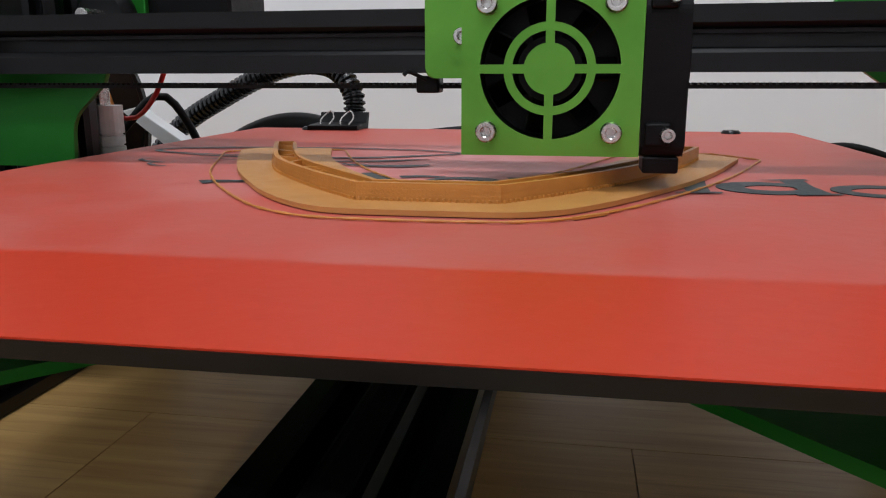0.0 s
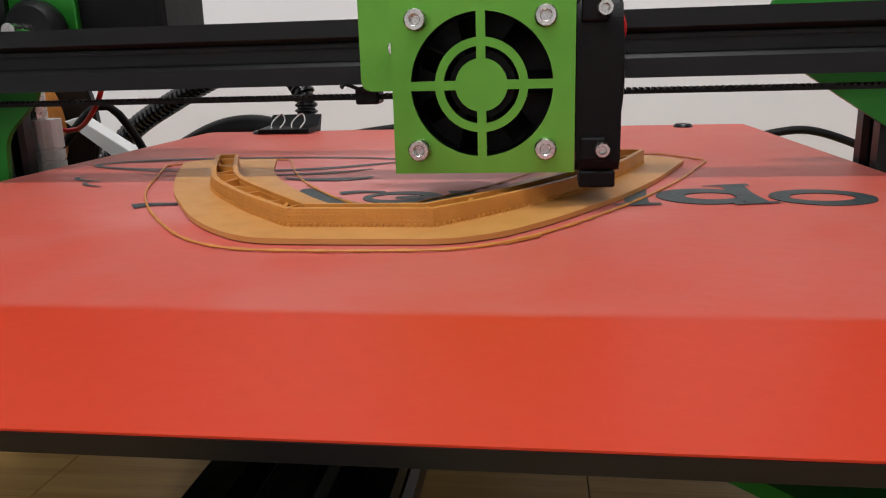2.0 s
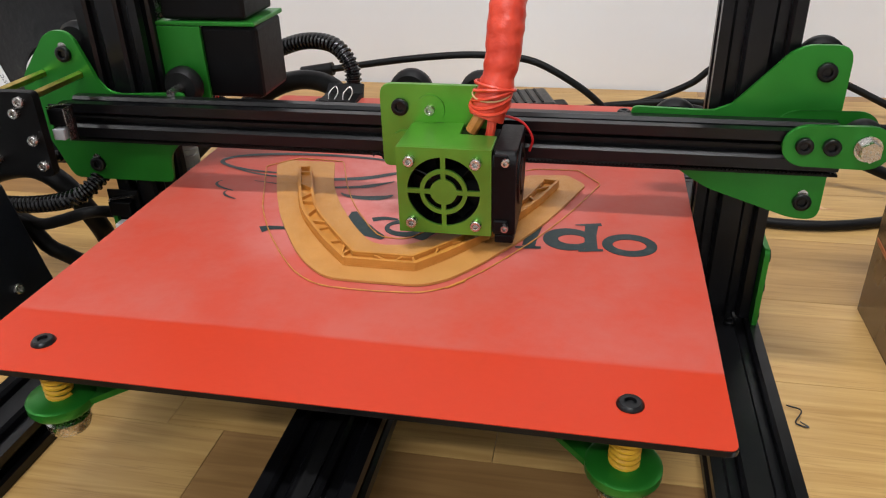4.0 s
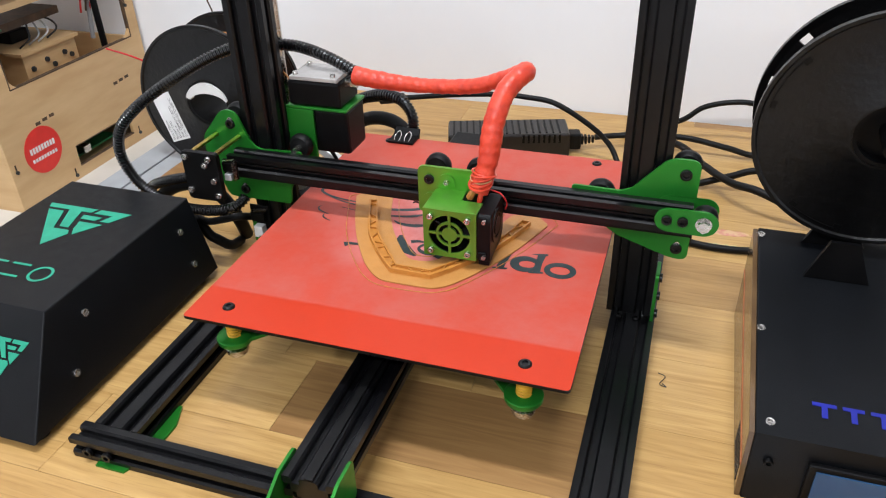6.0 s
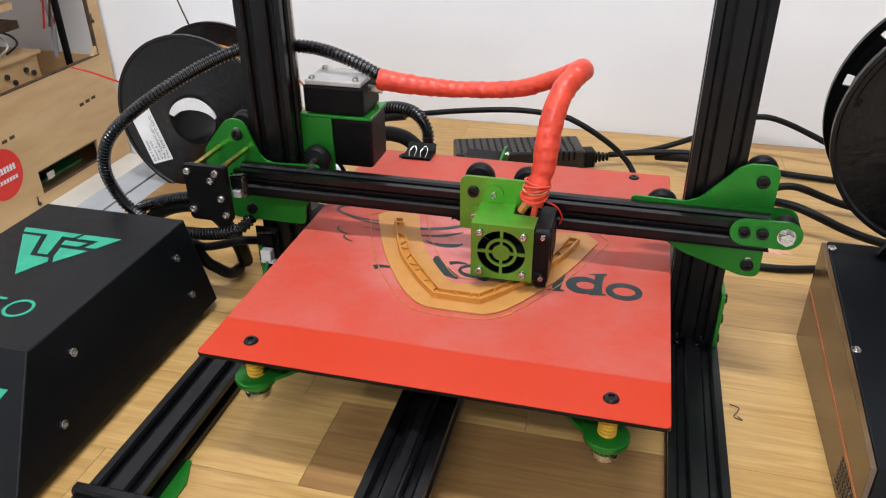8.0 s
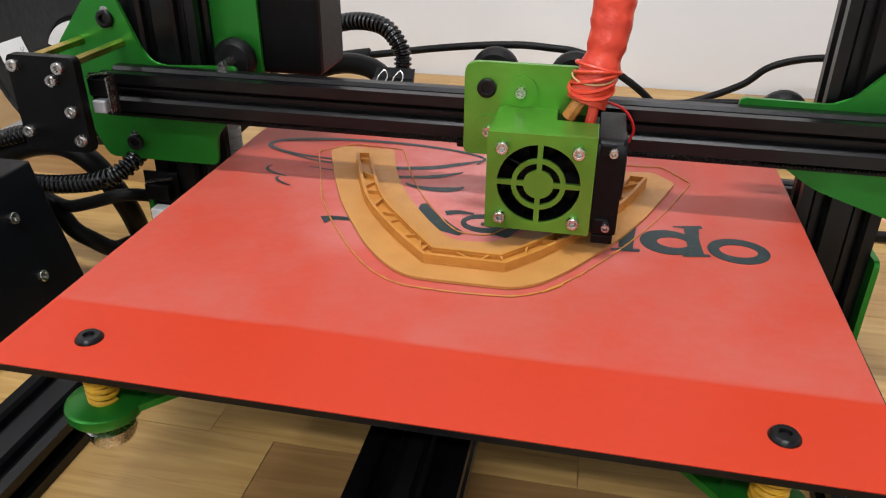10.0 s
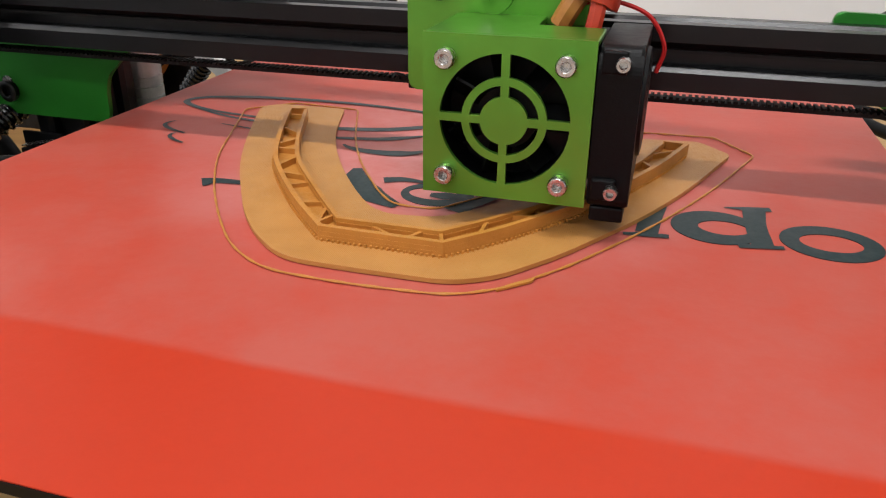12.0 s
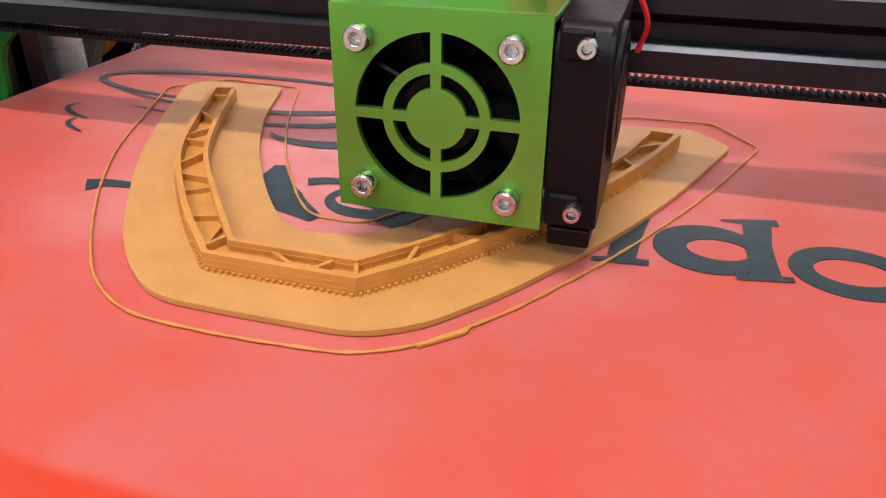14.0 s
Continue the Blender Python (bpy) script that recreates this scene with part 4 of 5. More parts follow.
part("belt_clamp", hb(-0.0110, -0.0030, 0.0100, 0.0190, 0.0255, 0.0312, bevel=0.0008), M_BLACK, head)
part("cable_tie_end", tube(bmesh.new(), smooth_path([(-0.006 + HX, 0.003, 0.030), (-0.0115 + HX, 0.001, 0.0325), (-0.013 + HX, 0.0, 0.0315)], 5), 0.0007, 6), M_BLACK, head)
part("fan_wire", tube(bmesh.new(), smooth_path([(0.0500 + HX, -0.013, 0.0600), (0.0580 + HX, -0.011, 0.0610), (0.0690 + HX, -0.008, 0.0570), (0.0745 + HX, -0.006, 0.0480), (0.0730 + HX, -0.004, 0.0400)], 8), 0.0007, 6), M_REDWIRE, head, "thin red fan wire")

# ---- red taped hose ----
hose = thing("taped_hose", (0.04, 0, 0.06), "cable hose wrapped in wrinkled red tape", "hose")
hpath = resample(smooth_path([(0.0460, -0.0150, 0.0610), (0.0500, -0.0120, 0.0740), (0.0530, -0.0080, 0.0900), (0.0550, 0.0010, 0.1170), (0.0600, 0.0150, 0.1370), (0.0680, 0.0310, 0.1460), (0.0715, 0.0400, 0.1475),
                              (0.0660, 0.0470, 0.1430), (0.0490, 0.0550, 0.1345), (0.0190, 0.0620, 0.1225), (-0.0310, 0.0670, 0.1170), (-0.0700, 0.0690, 0.1175), (-0.1000, 0.0700, 0.1200)], 14), 0.0018)
NH = len(hpath)


def wrap(i):
    """Thick at the neck, pinched at the elbow, wider at the far end."""
    u = i / NH
    r = float(np.interp(u, (0.0, 0.05, 0.07, 0.12, 0.40, 0.50, 0.56, 0.75, 0.93, 1.0), (0.0096, 0.0100, 0.0088, 0.0100, 0.0093, 0.0074, 0.0076, 0.0072, 0.0092, 0.0098)))
    return r * 0.90 + 0.00012 * math.sin(i * 0.55) + 0.0002 * math.sin(i * 1.31 + 1)


SEG = 24
bm = tube(bmesh.new(), hpath, wrap, SEG)
for n_, v in enumerate(bm.verts):
    i, k = divmod(n_, SEG)
    lap = (i / 9.0 + k / SEG) % 1.0
    c = hpath[min(i, NH - 1)]
    v.co = c + (v.co - c) * (1.0 + 0.030 * lap * (0.4 + noise.noise(c * 60) ** 2 * 3))
    fold = Vector((noise.noise(v.co * 330), noise.noise(v.co * 330 + Vector((7, 0, 0))), noise.noise(v.co * 330 + Vector((0, 9, 0)))))
    v.co += fold * 0.0005
part("wrapping", bm, M_TAPE, hose, "", True)
part("neck_tie", tube(bmesh.new(), [Vector((0.0484 + 0.0095 * math.cos(a), -0.0131 + 0.0095 * math.sin(a), 0.0732 + 0.0020 * math.sin(a))) for a in np.linspace(0, 2 * math.pi, 30)], 0.00045, 6), M_PLY, hose, "pale string tied round the hose")
for k in range(5):
    part("neck_wrap", tube(bmesh.new(), [Vector((0.0476 + 0.0006 * k + 0.0098 * math.cos(a), -0.0138 + 0.0006 * k + 0.0098 * math.sin(a), 0.0675 + 0.0022 * k + 0.0026 * math.sin(a + k))) for a in np.linspace(0, 2 * math.pi, 30)], 0.0009, 6), M_TAPE, hose)
part("heater_wire", tube(bmesh.new(), smooth_path([(0.0390, -0.018, 0.0545), (0.0420, -0.018, 0.060), (0.0460, -0.015, 0.066)], 6), 0.0032, 8), M_COPPER, hose, "brown insulated heater wire")
part("heater_wire", tube(bmesh.new(), smooth_path([(0.0485, -0.021, 0.0530), (0.0495, -0.020, 0.060), (0.0490, -0.016, 0.066)], 6), 0.0024, 8), M_TAPE, hose)

# ---- feeder with its motor, on the left upright ----
ext = thing("feeder", (-0.13, 0.075, 0.045), "black filament feeder and motor on a green bracket", "extruder")
part("motor", boxed(-0.1400, -0.1030, 0.0537, 0.0940, 0.0440, 0.0884, bevel=0.003), M_BLACK, ext, "black stepper motor")
part("bracket_side", boxed(-0.1660, -0.1375, 0.0505, 0.0535, 0.0360, 0.0884, bevel=0.0006), M_GREEN, ext, "bright green bracket")
part("bracket_top", boxed(-0.1660, -0.1020, 0.0505, 0.0950, 0.0886, 0.0912, bevel=0.0006), M_GREEN, ext, "bright green bracket")
part("body", boxed(-0.1620, -0.1080, 0.0520, 0.0940, 0.0920, 0.1160, bevel=0.002), M_BLACK, ext, "black feeder body")
part("cover", boxed(-0.1600, -0.1100, 0.0530, 0.0930, 0.1162, 0.1205, bevel=0.001), M_CLEAR, ext, "smoky clear acrylic cover")
for c in ((-0.155, 0.058), (-0.116, 0.058), (-0.155, 0.088), (-0.116, 0.088)):
    part("cover_screw", cap_screw(bmesh.new(), (c[0], c[1], 0.1206), "z", 0.0026, 0.0026), M_STEEL, ext, "", True)
part("tube_fitting", cyl(bmesh.new(), (-0.1030, 0.0700, 0.1120), "x", 0.0045, 0.012, 6), M_STEEL, ext)
part("feed_strand", tube(bmesh.new(), smooth_path([(-0.164, 0.07, 0.105), (-0.20, 0.09, 0.12), (-0.26, 0.14, 0.09)], 8), 0.0010, 6), M_COPPER, ext)

# ---- lift screw and its motor ----
lift = thing("lift_screw", (-0.181, 0.08, TABLE), "steel lead screw in a slit coupling over a black motor", "lead screw")
part("motor", boxed(-0.2020, -0.1600, 0.0590, 0.1010, TABLE, -0.0200, bevel=0.003), M_BLACK, lift)
part("coupling", lathe(bmesh.new(), (-0.181, 0.080, -0.0020), "z", [(0.003, -0.012), (0.0085, -0.012), (0.0092, -0.0115), (0.0092, -0.004), (0.0083, -0.0038), (0.0083, -0.003), (0.0092, -0.0028), (0.0092, 0.0010), (0.0083, 0.0012), (0.0083, 0.002), (0.0092, 0.0022), (0.0092, 0.006), (0.0083, 0.0062), (0.0083, 0.007), (0.0092, 0.0072), (0.0092, 0.020), (0.003, 0.020)], 28), M_COUPLE, lift, "silver slit shaft coupling")
part("screw_rod", cyl(bmesh.new(), (-0.181, 0.080, 0.19), "z", 0.0040, 0.40, 14), M_STEEL, lift)

# ---- limit switch by the left upright ----
zs = thing("height_switch", (-0.201, 0.030, -0.04), "small white plugged limit switch on a black board", "switch")
part("board", boxed(-0.2120, -0.1900, 0.0290, 0.0306, -0.0560, -0.0130, bevel=0.0004), M_BLACK, zs)
part("mount", boxed(-0.2060, -0.1960, 0.0307, 0.0334, -0.0500, -0.0200), M_ALU, zs)
part("lever_switch", boxed(-0.2085, -0.1930, 0.0225, 0.0289, -0.0290, -0.0190, bevel=0.0006), M_BLACK, zs)
part("lever", prism(bmesh.new(), [(-0.2085, -0.0186), (-0.1900, -0.0150), (-0.1900, -0.0145), (-0.2085, -0.0180)], "y", 0.0235, 0.0280), M_STEEL, zs)
part("plug", boxed(-0.2060, -0.1960, 0.0205, 0.0289, -0.0450, -0.0340, bevel=0.0008), M_WHITE, zs)
part("socket", boxed(-0.2075, -0.1945, 0.0225, 0.0289, -0.0480, -0.0455, bevel=0.0004), M_WHITE, zs)
part("wire", tube(bmesh.new(), smooth_path([(-0.201, 0.024, -0.046), (-0.203, 0.020, -0.056), (-0.208, 0.018, -0.066), (-0.215, 0.022, -0.080)], 8), 0.0016, 8), M_PCB, zs, "green wire")

# ---- binder clip on the bed's back edge ----
clip = thing("binder_clip", (-0.102, 0.205, 0.0), "black binder clip with wire handles gripping the bed", "clip")
part("body", prism(bmesh.new(), rounded([(0.196, 0.0004), (0.2175, 0.0004), (0.2185, -0.003), (0.2240, 0.0085), (0.2230, 0.0095), (0.2150, 0.0035), (0.196, 0.0028)], 0.0004), "x", -0.1170, -0.0870), M_BLACK, clip)
for sx in (-0.1100, -0.0980):
    part("handle", tube(bmesh.new(), smooth_path([(sx, 0.199, 0.003), (sx - 0.001, 0.205, 0.0065), (sx + 0.003, 0.210, 0.0105), (sx + 0.006, 0.206, 0.007), (sx + 0.005, 0.199, 0.003)], 6), 0.00045, 6), M_STEEL, clip)


clip.location.y += SLIDE

# ---- ribbed tubes and cables ----
def cable(name, points, r, label, ribbed=False, material=None):
    t = thing(name, points[0], label, "cable", "cables")
    if ribbed:
        part("sleeve", corrugated(bmesh.new(), points, r), material or M_TUBE, t, "", True)
    else:
        part("jacket", tube(bmesh.new(), resample(smooth_path(points, 12), 0.006), r, 10), material or M_RUBBER, t, "", True)
    return t


cable("ribbed_tube", [(-0.094, 0.070, 0.121), (-0.130, 0.074, 0.135), (-0.170, 0.076, 0.142), (-0.225, 0.065, 0.138), (-0.285, 0.035, 0.108), (-0.335, 0.022, 0.070), (-0.355, 0.024, 0.034), (-0.349, 0.028, 0.000), (-0.328, 0.028, -0.018), (-0.295, 0.024, -0.0255), (-0.253, 0.018, -0.021), (-0.222, 0.018, -0.012), (-0.214, 0.040, 0.000), (-0.226, 0.080, 0.010)], 0.0057, "black ribbed cable tube looping over the control box", True)
cable("ribbed_tube", [(-0.225, 0.045, 0.006), (-0.255, 0.040, 0.006), (-0.289, 0.042, 0.001), (-0.320, 0.044, -0.008), (-0.348, 0.050, -0.022), (-0.368, 0.066, -0.050), (-0.375, 0.090, -0.085)], 0.0056, "black ribbed cable tube beside the control box", True)
cable("ribbed_tube", [(-0.098, 0.214, 0.003), (-0.100, 0.217, 0.022), (-0.117, 0.224, 0.037), (-0.150, 0.232, 0.036), (-0.192, 0.236, 0.018), (-0.232, 0.240, -0.006), (-0.270, 0.240, -0.050)], 0.0068, "black ribbed cable tube arching from the bed", True)
cable("taped_cable", [(-0.372, 0.075, -0.088), (-0.355, 0.060, -0.060), (-0.338, 0.052, -0.033), (-0.314, 0.050, -0.016), (-0.283, 0.050, -0.010), (-0.262, 0.052, -0.022), (-0.252, 0.062, -0.055), (-0.258, 0.080, -0.086)], 0.0075, "thick black cable arching behind the control box")
cable("taped_cable", [(-0.105, 0.238, -0.040), (-0.112, 0.240, -0.018), (-0.138, 0.248, -0.002), (-0.180, 0.255, -0.008), (-0.240, 0.250, -0.045), (-0.280, 0.240, -0.080)], 0.0085, "thick black taped cable behind the bed")
cable("power_cable", [(-0.290, 0.395, -0.055), (-0.235, 0.395, -0.040), (-0.172, 0.395, -0.0300), (-0.100, 0.395, -0.0190), (-0.040, 0.395, -0.0130), (0.000, 0.395, -0.0135), (0.038, 0.395, -0.0190), (0.085, 0.395, -0.0450), (0.113, 0.395, -0.0700), (0.128, 0.380, -0.0885), (0.145, 0.350, -0.0912)], 0.0036, "black power cable arching before the wall")
cable("cable_plug", [(-0.215, 0.395, -0.0368), (-0.195, 0.395, -0.0335), (-0.174, 0.395, -0.0300)], 0.0070, "black moulded cable plug")
cable("power_cable", [(0.088, 0.434, -0.078), (0.127, 0.446, -0.076), (0.202, 0.450, -0.0720), (0.262, 0.450, -0.0805), (0.306, 0.450, -0.0890), (0.420, 0.440, -0.0910)], 0.0040, "black power cable running from the adapter")
cable("power_cable", [(0.120, 0.480, -0.091), (0.160, 0.500, -0.086), (0.2025, 0.500, -0.0660), (0.226, 0.500, -0.0460), (0.262, 0.500, -0.0350), (0.298, 0.500, -0.0360), (0.360, 0.495, -0.060), (0.430, 0.480, -0.091)], 0.0038, "black power cable arching before the wall")
cable("power_cable", [(0.150, 0.460, -0.085), (0.200, 0.420, -0.0700), (0.234, 0.370, -0.0720), (0.267, 0.320, -0.0680), (0.300, 0.290, -0.0620), (0.360, 0.275, -0.080), (0.420, 0.270, -0.0905)], 0.0048, "black power cable lying on the bench")
cable("power_cable", [(0.190, 0.320, -0.0905), (0.240, 0.350, -0.0857), (0.268, 0.350, -0.0743), (0.302, 0.350, -0.0630), (0.360, 0.350, -0.080), (0.430, 0.350, -0.0905)], 0.0044, "black power cable lying on the bench")
cable("power_cable", [(0.150, 0.236, -0.0905), (0.205, 0.212, -0.0905), (0.250, 0.201, -0.0905), (0.300, 0.206, -0.0905), (0.370, 0.235, -0.0905)], 0.0040, "black cable lying behind the printer box")
cable("motor_cable", [(-0.085, 0.30, -0.088), (-0.12, 0.33, -0.090), (-0.18, 0.34, -0.085), (-0.24, 0.30, -0.088)], 0.0034, "black cable behind the printer")
cable("motor_cable", [(-0.320, 0.035, -0.030), (-0.296, 0.030, -0.041), (-0.279, 0.029, -0.046), (-0.270, 0.030, -0.060), (-0.262, 0.034, -0.068), (-0.256, 0.045, -0.080), (-0.262, 0.075, -0.091)], 0.0055, "thick black cable under the gantry")
cable("motor_cable", [(-0.300, 0.040, -0.040), (-0.272, 0.030, -0.043), (-0.252, 0.028, -0.038), (-0.228, 0.030, -0.031), (-0.216, 0.050, -0.040), (-0.220, 0.090, -0.060)], 0.0040, "black cable under the gantry")
cable("motor_cable", [(-0.225, 0.09, 0.030), (-0.200, 0.11, 0.000), (-0.175, 0.13, 0.02), (-0.15, 0.15, -0.05)], 0.0022, "thin black motor lead")
cable("motor_lead", [(-0.200, 0.10, 0.018), (-0.185, 0.11, 0.010), (-0.165, 0.10, 0.022), (-0.150, 0.09, 0.042)], 0.0012, "thin red motor lead", False, M_REDWIRE)

wrapped = bpy.data.objects["taped_cable.001"]
for k in range(5):
    part("wrap_ring", lathe(bmesh.new(), (-0.1055 - 0.0011 * k, 0.2382 + 0.0003 * k, -0.0375 + 0.0044 * k), (-0.25, 0.06, 1.0), [(0.0086, -0.0009), (0.0090, -0.0009), (0.0090, 0.0009), (0.0086, 0.0009), (0.0086, -0.0009)], 18), M_GREY, wrapped, "pale marker ring")

brk = thing("white_bracket", (-0.19, 0.15, TABLE), "white plastic angle bracket behind the upright", "bracket")
part("plate", prism(bmesh.new(), [(-0.214, 0.012), (-0.206, 0.014), (-0.158, -0.018), (-0.150, TABLE), (-0.160, TABLE), (-0.168, -0.022)], "y", 0.148, 0.160, bevel=0.0006), M_WHITE, brk)

# ---- power adapter ----
psu = thing("power_adapter", (-0.02, 0.42, TABLE), "black plastic power adapter block on the bench", "adapter")
# black plastic, its colour raised to grey-brown for the reflection on top
M_PSU = mat("black_plastic_reflecting", (0.020, 0.017, 0.015), (0.012, 0.010, 0.009), 0.36, 0.0, 60, bump=0.1, bump_scale=900, spec=0.4)
ADAPT = Matrix.Translation((-0.0275, 0.3975, 0)) @ Matrix.Rotation(radians(17), 4, "Z")


def turned(bm):
    bmesh.ops.transform(bm, verts=bm.verts, matrix=ADAPT)
    return bm


part("case", turned(boxed(-0.0830, 0.0830, -0.0280, 0.0280, TABLE, -0.0600, bevel=0.003)), M_PSU, psu)
for i in range(17):
    part("rib", turned(boxed(-0.076 + i * 0.009, -0.0735 + i * 0.009, -0.0230, 0.0230, -0.0600, -0.0590)), M_BLACK, psu)
for i in range(8):
    part("rib", turned(boxed(0.018 + i * 0.007, 0.0210 + i * 0.007, -0.0288, -0.0280, -0.0720, -0.0600)), M_BLACK, psu)
part("socket", turned(boxed(0.0830, 0.1010, -0.0120, 0.0100, -0.0910, -0.0680, bevel=0.003)), M_RUBBER, psu)
for i in range(4):
    part("strain_relief", turned(boxed(0.1015 + i * 0.005, 0.1048 + i * 0.005, -0.0065 + i * 0.0006, 0.0055 - i * 0.0006, -0.0860 + i * 0.0006, -0.0735 - i * 0.0006, bevel=0.001)), M_RUBBER, psu)

# ---- control box at the printer's left ----
cb = thing("control_box", (-0.345, -0.09, TABLE), "black sheet metal control box with teal markings", "control box")
TOPZ = -0.005
side = [(-0.258, TABLE + 0.008), (0.010, TABLE + 0.008), (0.010, TOPZ), (-0.192, TOPZ)]
case = prism(bmesh.new(), side, "x", -0.418, -0.2722, bevel=0.0012)
for v in case.verts:
    if v.co.x > -0.3:
        v.co.x += (TOPZ - v.co.z) * 0.244
part("case", case, M_BOX, cb, "black powder coated folded case")
for c in ((-0.1602, -0.0277), (-0.1953, -0.0643), (-0.02, -0.0277), (-0.02, -0.0643)):
    part("case_screw", cap_screw(bmesh.new(), (-0.2722 + (TOPZ - c[1]) * 0.244, c[0], c[1]), (1, 0, 0.244), 0.0034, 0.0022), M_STEEL, cb, "", True)
for x in (-0.400, -0.268):
    for y in (-0.240, -0.010):
        part("foot", cyl(bmesh.new(), (x, y, TABLE + 0.004), "z", 0.009, 0.008, 20), M_RUBBER, cb, "black rubber foot")


def emblem(to3, s):
    """A plain downward triangle cut by slanting bars, in the maker's teal."""
    shapes = [[(-0.53, 0.45), (0.10, 0.45), (0.06, 0.35), (-0.06, 0.35), (0.04, -0.08), (-0.07, -0.08), (-0.22, 0.35), (-0.49, 0.35)],
              [(-0.46, 0.29), (-0.26, 0.29), (-0.11, -0.14), (0.09, -0.14), (0.13, -0.22), (0.0, -0.55)],
              [(0.14, 0.45), (0.53, 0.45), (0.40, 0.17), (0.29, 0.17), (0.35, 0.34), (0.11, 0.34)],
              [(0.02, 0.27), (0.26, 0.27), (0.22, 0.17), (0.04, 0.17)], [(0.07, 0.10), (0.36, 0.10), (0.18, -0.22), (0.12, -0.10)]]
    out = []
    for sh in shapes:
        bm = bmesh.new()
        vs = [bm.verts.new(to3(a * s, b * s, h)) for h in (0.0001, 0.0005) for a, b in sh]
        k = len(sh)
        bm.faces.new(vs[k:])
        for i in range(k):
            bm.faces.new((vs[i], vs[(i + 1) % k], vs[k + (i + 1) % k], vs[k + i]))
        out.append(bm)
    return out


for bm in emblem(lambda a, b, h: (-0.3540 + a, -0.0680 + b * 0.77, TOPZ + h), 0.092):
    part("emblem", bm, M_TEAL, cb, "teal triangular emblem")
slope = Vector((0, -0.066, -0.082)).normalized()
nrm_f = Vector((0, -0.082, 0.066)).normalized()
for bm in emblem(lambda a, b, h: tuple(Vector((-0.3010 + a, -0.2175, -0.0367)) - slope * b * 0.77 + nrm_f * h), 0.040):
    part("emblem", bm, M_TEAL, cb, "teal triangular emblem")
# plain marks in place of the maker's name
for x0, x1 in ((-0.398, -0.382), (-0.376, -0.360), (-0.354, -0.334)):
    part("name_bar", boxed(x0, x1, -0.1400, -0.1375, TOPZ + 0.0001, TOPZ + 0.0005), M_TEAL, cb)
    part("name_bar", boxed(x0, x1, -0.1580, -0.1555, TOPZ + 0.0001, TOPZ + 0.0005), M_TEAL, cb)
part("name_ring", lathe(bmesh.new(), (-0.316, -0.1478, TOPZ + 0.0003), "z", [(0.0090, -0.0002), (0.0115, -0.0002), (0.0115, 0.0002), (0.0090, 0.0002), (0.0090, -0.0002)], 36), M_TEAL, cb)

# ---- second printer's control box, with a spool on top ----
rb = thing("printer_box", (0.36, -0.03, TABLE), "black sloping printer box with blue marking and small screen", "printer box")
RBX0, RBX1 = 0.2765, 0.62
prof = [(-0.1420, TABLE), (0.0880, TABLE), (0.0880, 0.0030), (-0.1380, -0.0330)]
part("case", prism(bmesh.new(), prof, "x", RBX0 + 0.004, RBX1, bevel=0.0012), M_BOX, rb, "black powder coated case")
part("side_panel", prism(bmesh.new(), [(-0.1410, TABLE), (0.0872, TABLE), (0.0872, 0.0020), (-0.1372, -0.0340)], "x", RBX0, RBX0 + 0.0039, bevel=0.0004), M_GLOSS, rb, "glossy black side panel with the bench's reflection in its colour")
part("orange_line", prism(bmesh.new(), [(-0.138, -0.0670), (0.084, -0.0430), (0.084, -0.0405), (-0.138, -0.0640)], "x", RBX0 - 0.0006, RBX0), M_ORANGE, rb, "thin orange edge line")
def deck(y):
    return -0.0330 + (y + 0.138) * (0.036 / 0.226)


for c in ((0.283, 0.0787), (0.2835, -0.037), (0.2900, -0.127), (0.60, 0.0787), (0.60, -0.121)):
    part("deck_screw", cap_screw(bmesh.new(), (c[0], c[1], deck(c[1]) - 0.0004), (0, -0.157, 0.987), 0.0033, 0.0020), M_STEEL, rb, "", True)
for r in range(7):
    for k in range(6):
        part("vent_slot", boxed(RBX0 - 0.0004, RBX0 + 0.0002, -0.132 + r * 0.006, -0.1285 + r * 0.006, -0.089 + k * 0.0040, -0.0868 + k * 0.0040), M_INK, rb)
for c in (0.2930,):
    part("panel_screw", cap_screw(bmesh.new(), (c, -0.1400, -0.0560), (0, -1, 0), 0.0034, 0.0030), M_BLACK, rb, "", True)
part("screen_bezel", boxed(0.3180, 0.4200, -0.1445, -0.1400, -0.0900, -0.0480, bevel=0.001), M_BLACK, rb)
part("screen", boxed(0.3230, 0.4150, -0.1456, -0.1446, -0.0870, -0.0520), M_SCREEN, rb, "blue backlit display")
for x0, x1 in ((0.318, 0.334), (0.338, 0.352), (0.356, 0.372), (0.376, 0.392)):
    bm = bmesh.new()
    for ya, yb, xa, xb in ((-0.1050, -0.1020, x0, x1), (-0.1150, -0.1050, (x0 + x1) / 2 - 0.002, (x0 + x1) / 2 + 0.002)):
        vs = [bm.verts.new((x, y, deck(y) + h)) for h in (0.0002, 0.0006) for x, y in ((xa, ya), (xb, ya), (xb, yb), (xa, yb))]
        bm.faces.new(vs[4:])
        for i in range(4):
            bm.faces.new((vs[i], vs[(i + 1) % 4], vs[4 + (i + 1) % 4], vs[4 + i]))
    part("name_bar", bm, M_BLUE, rb, "plain blue marking")


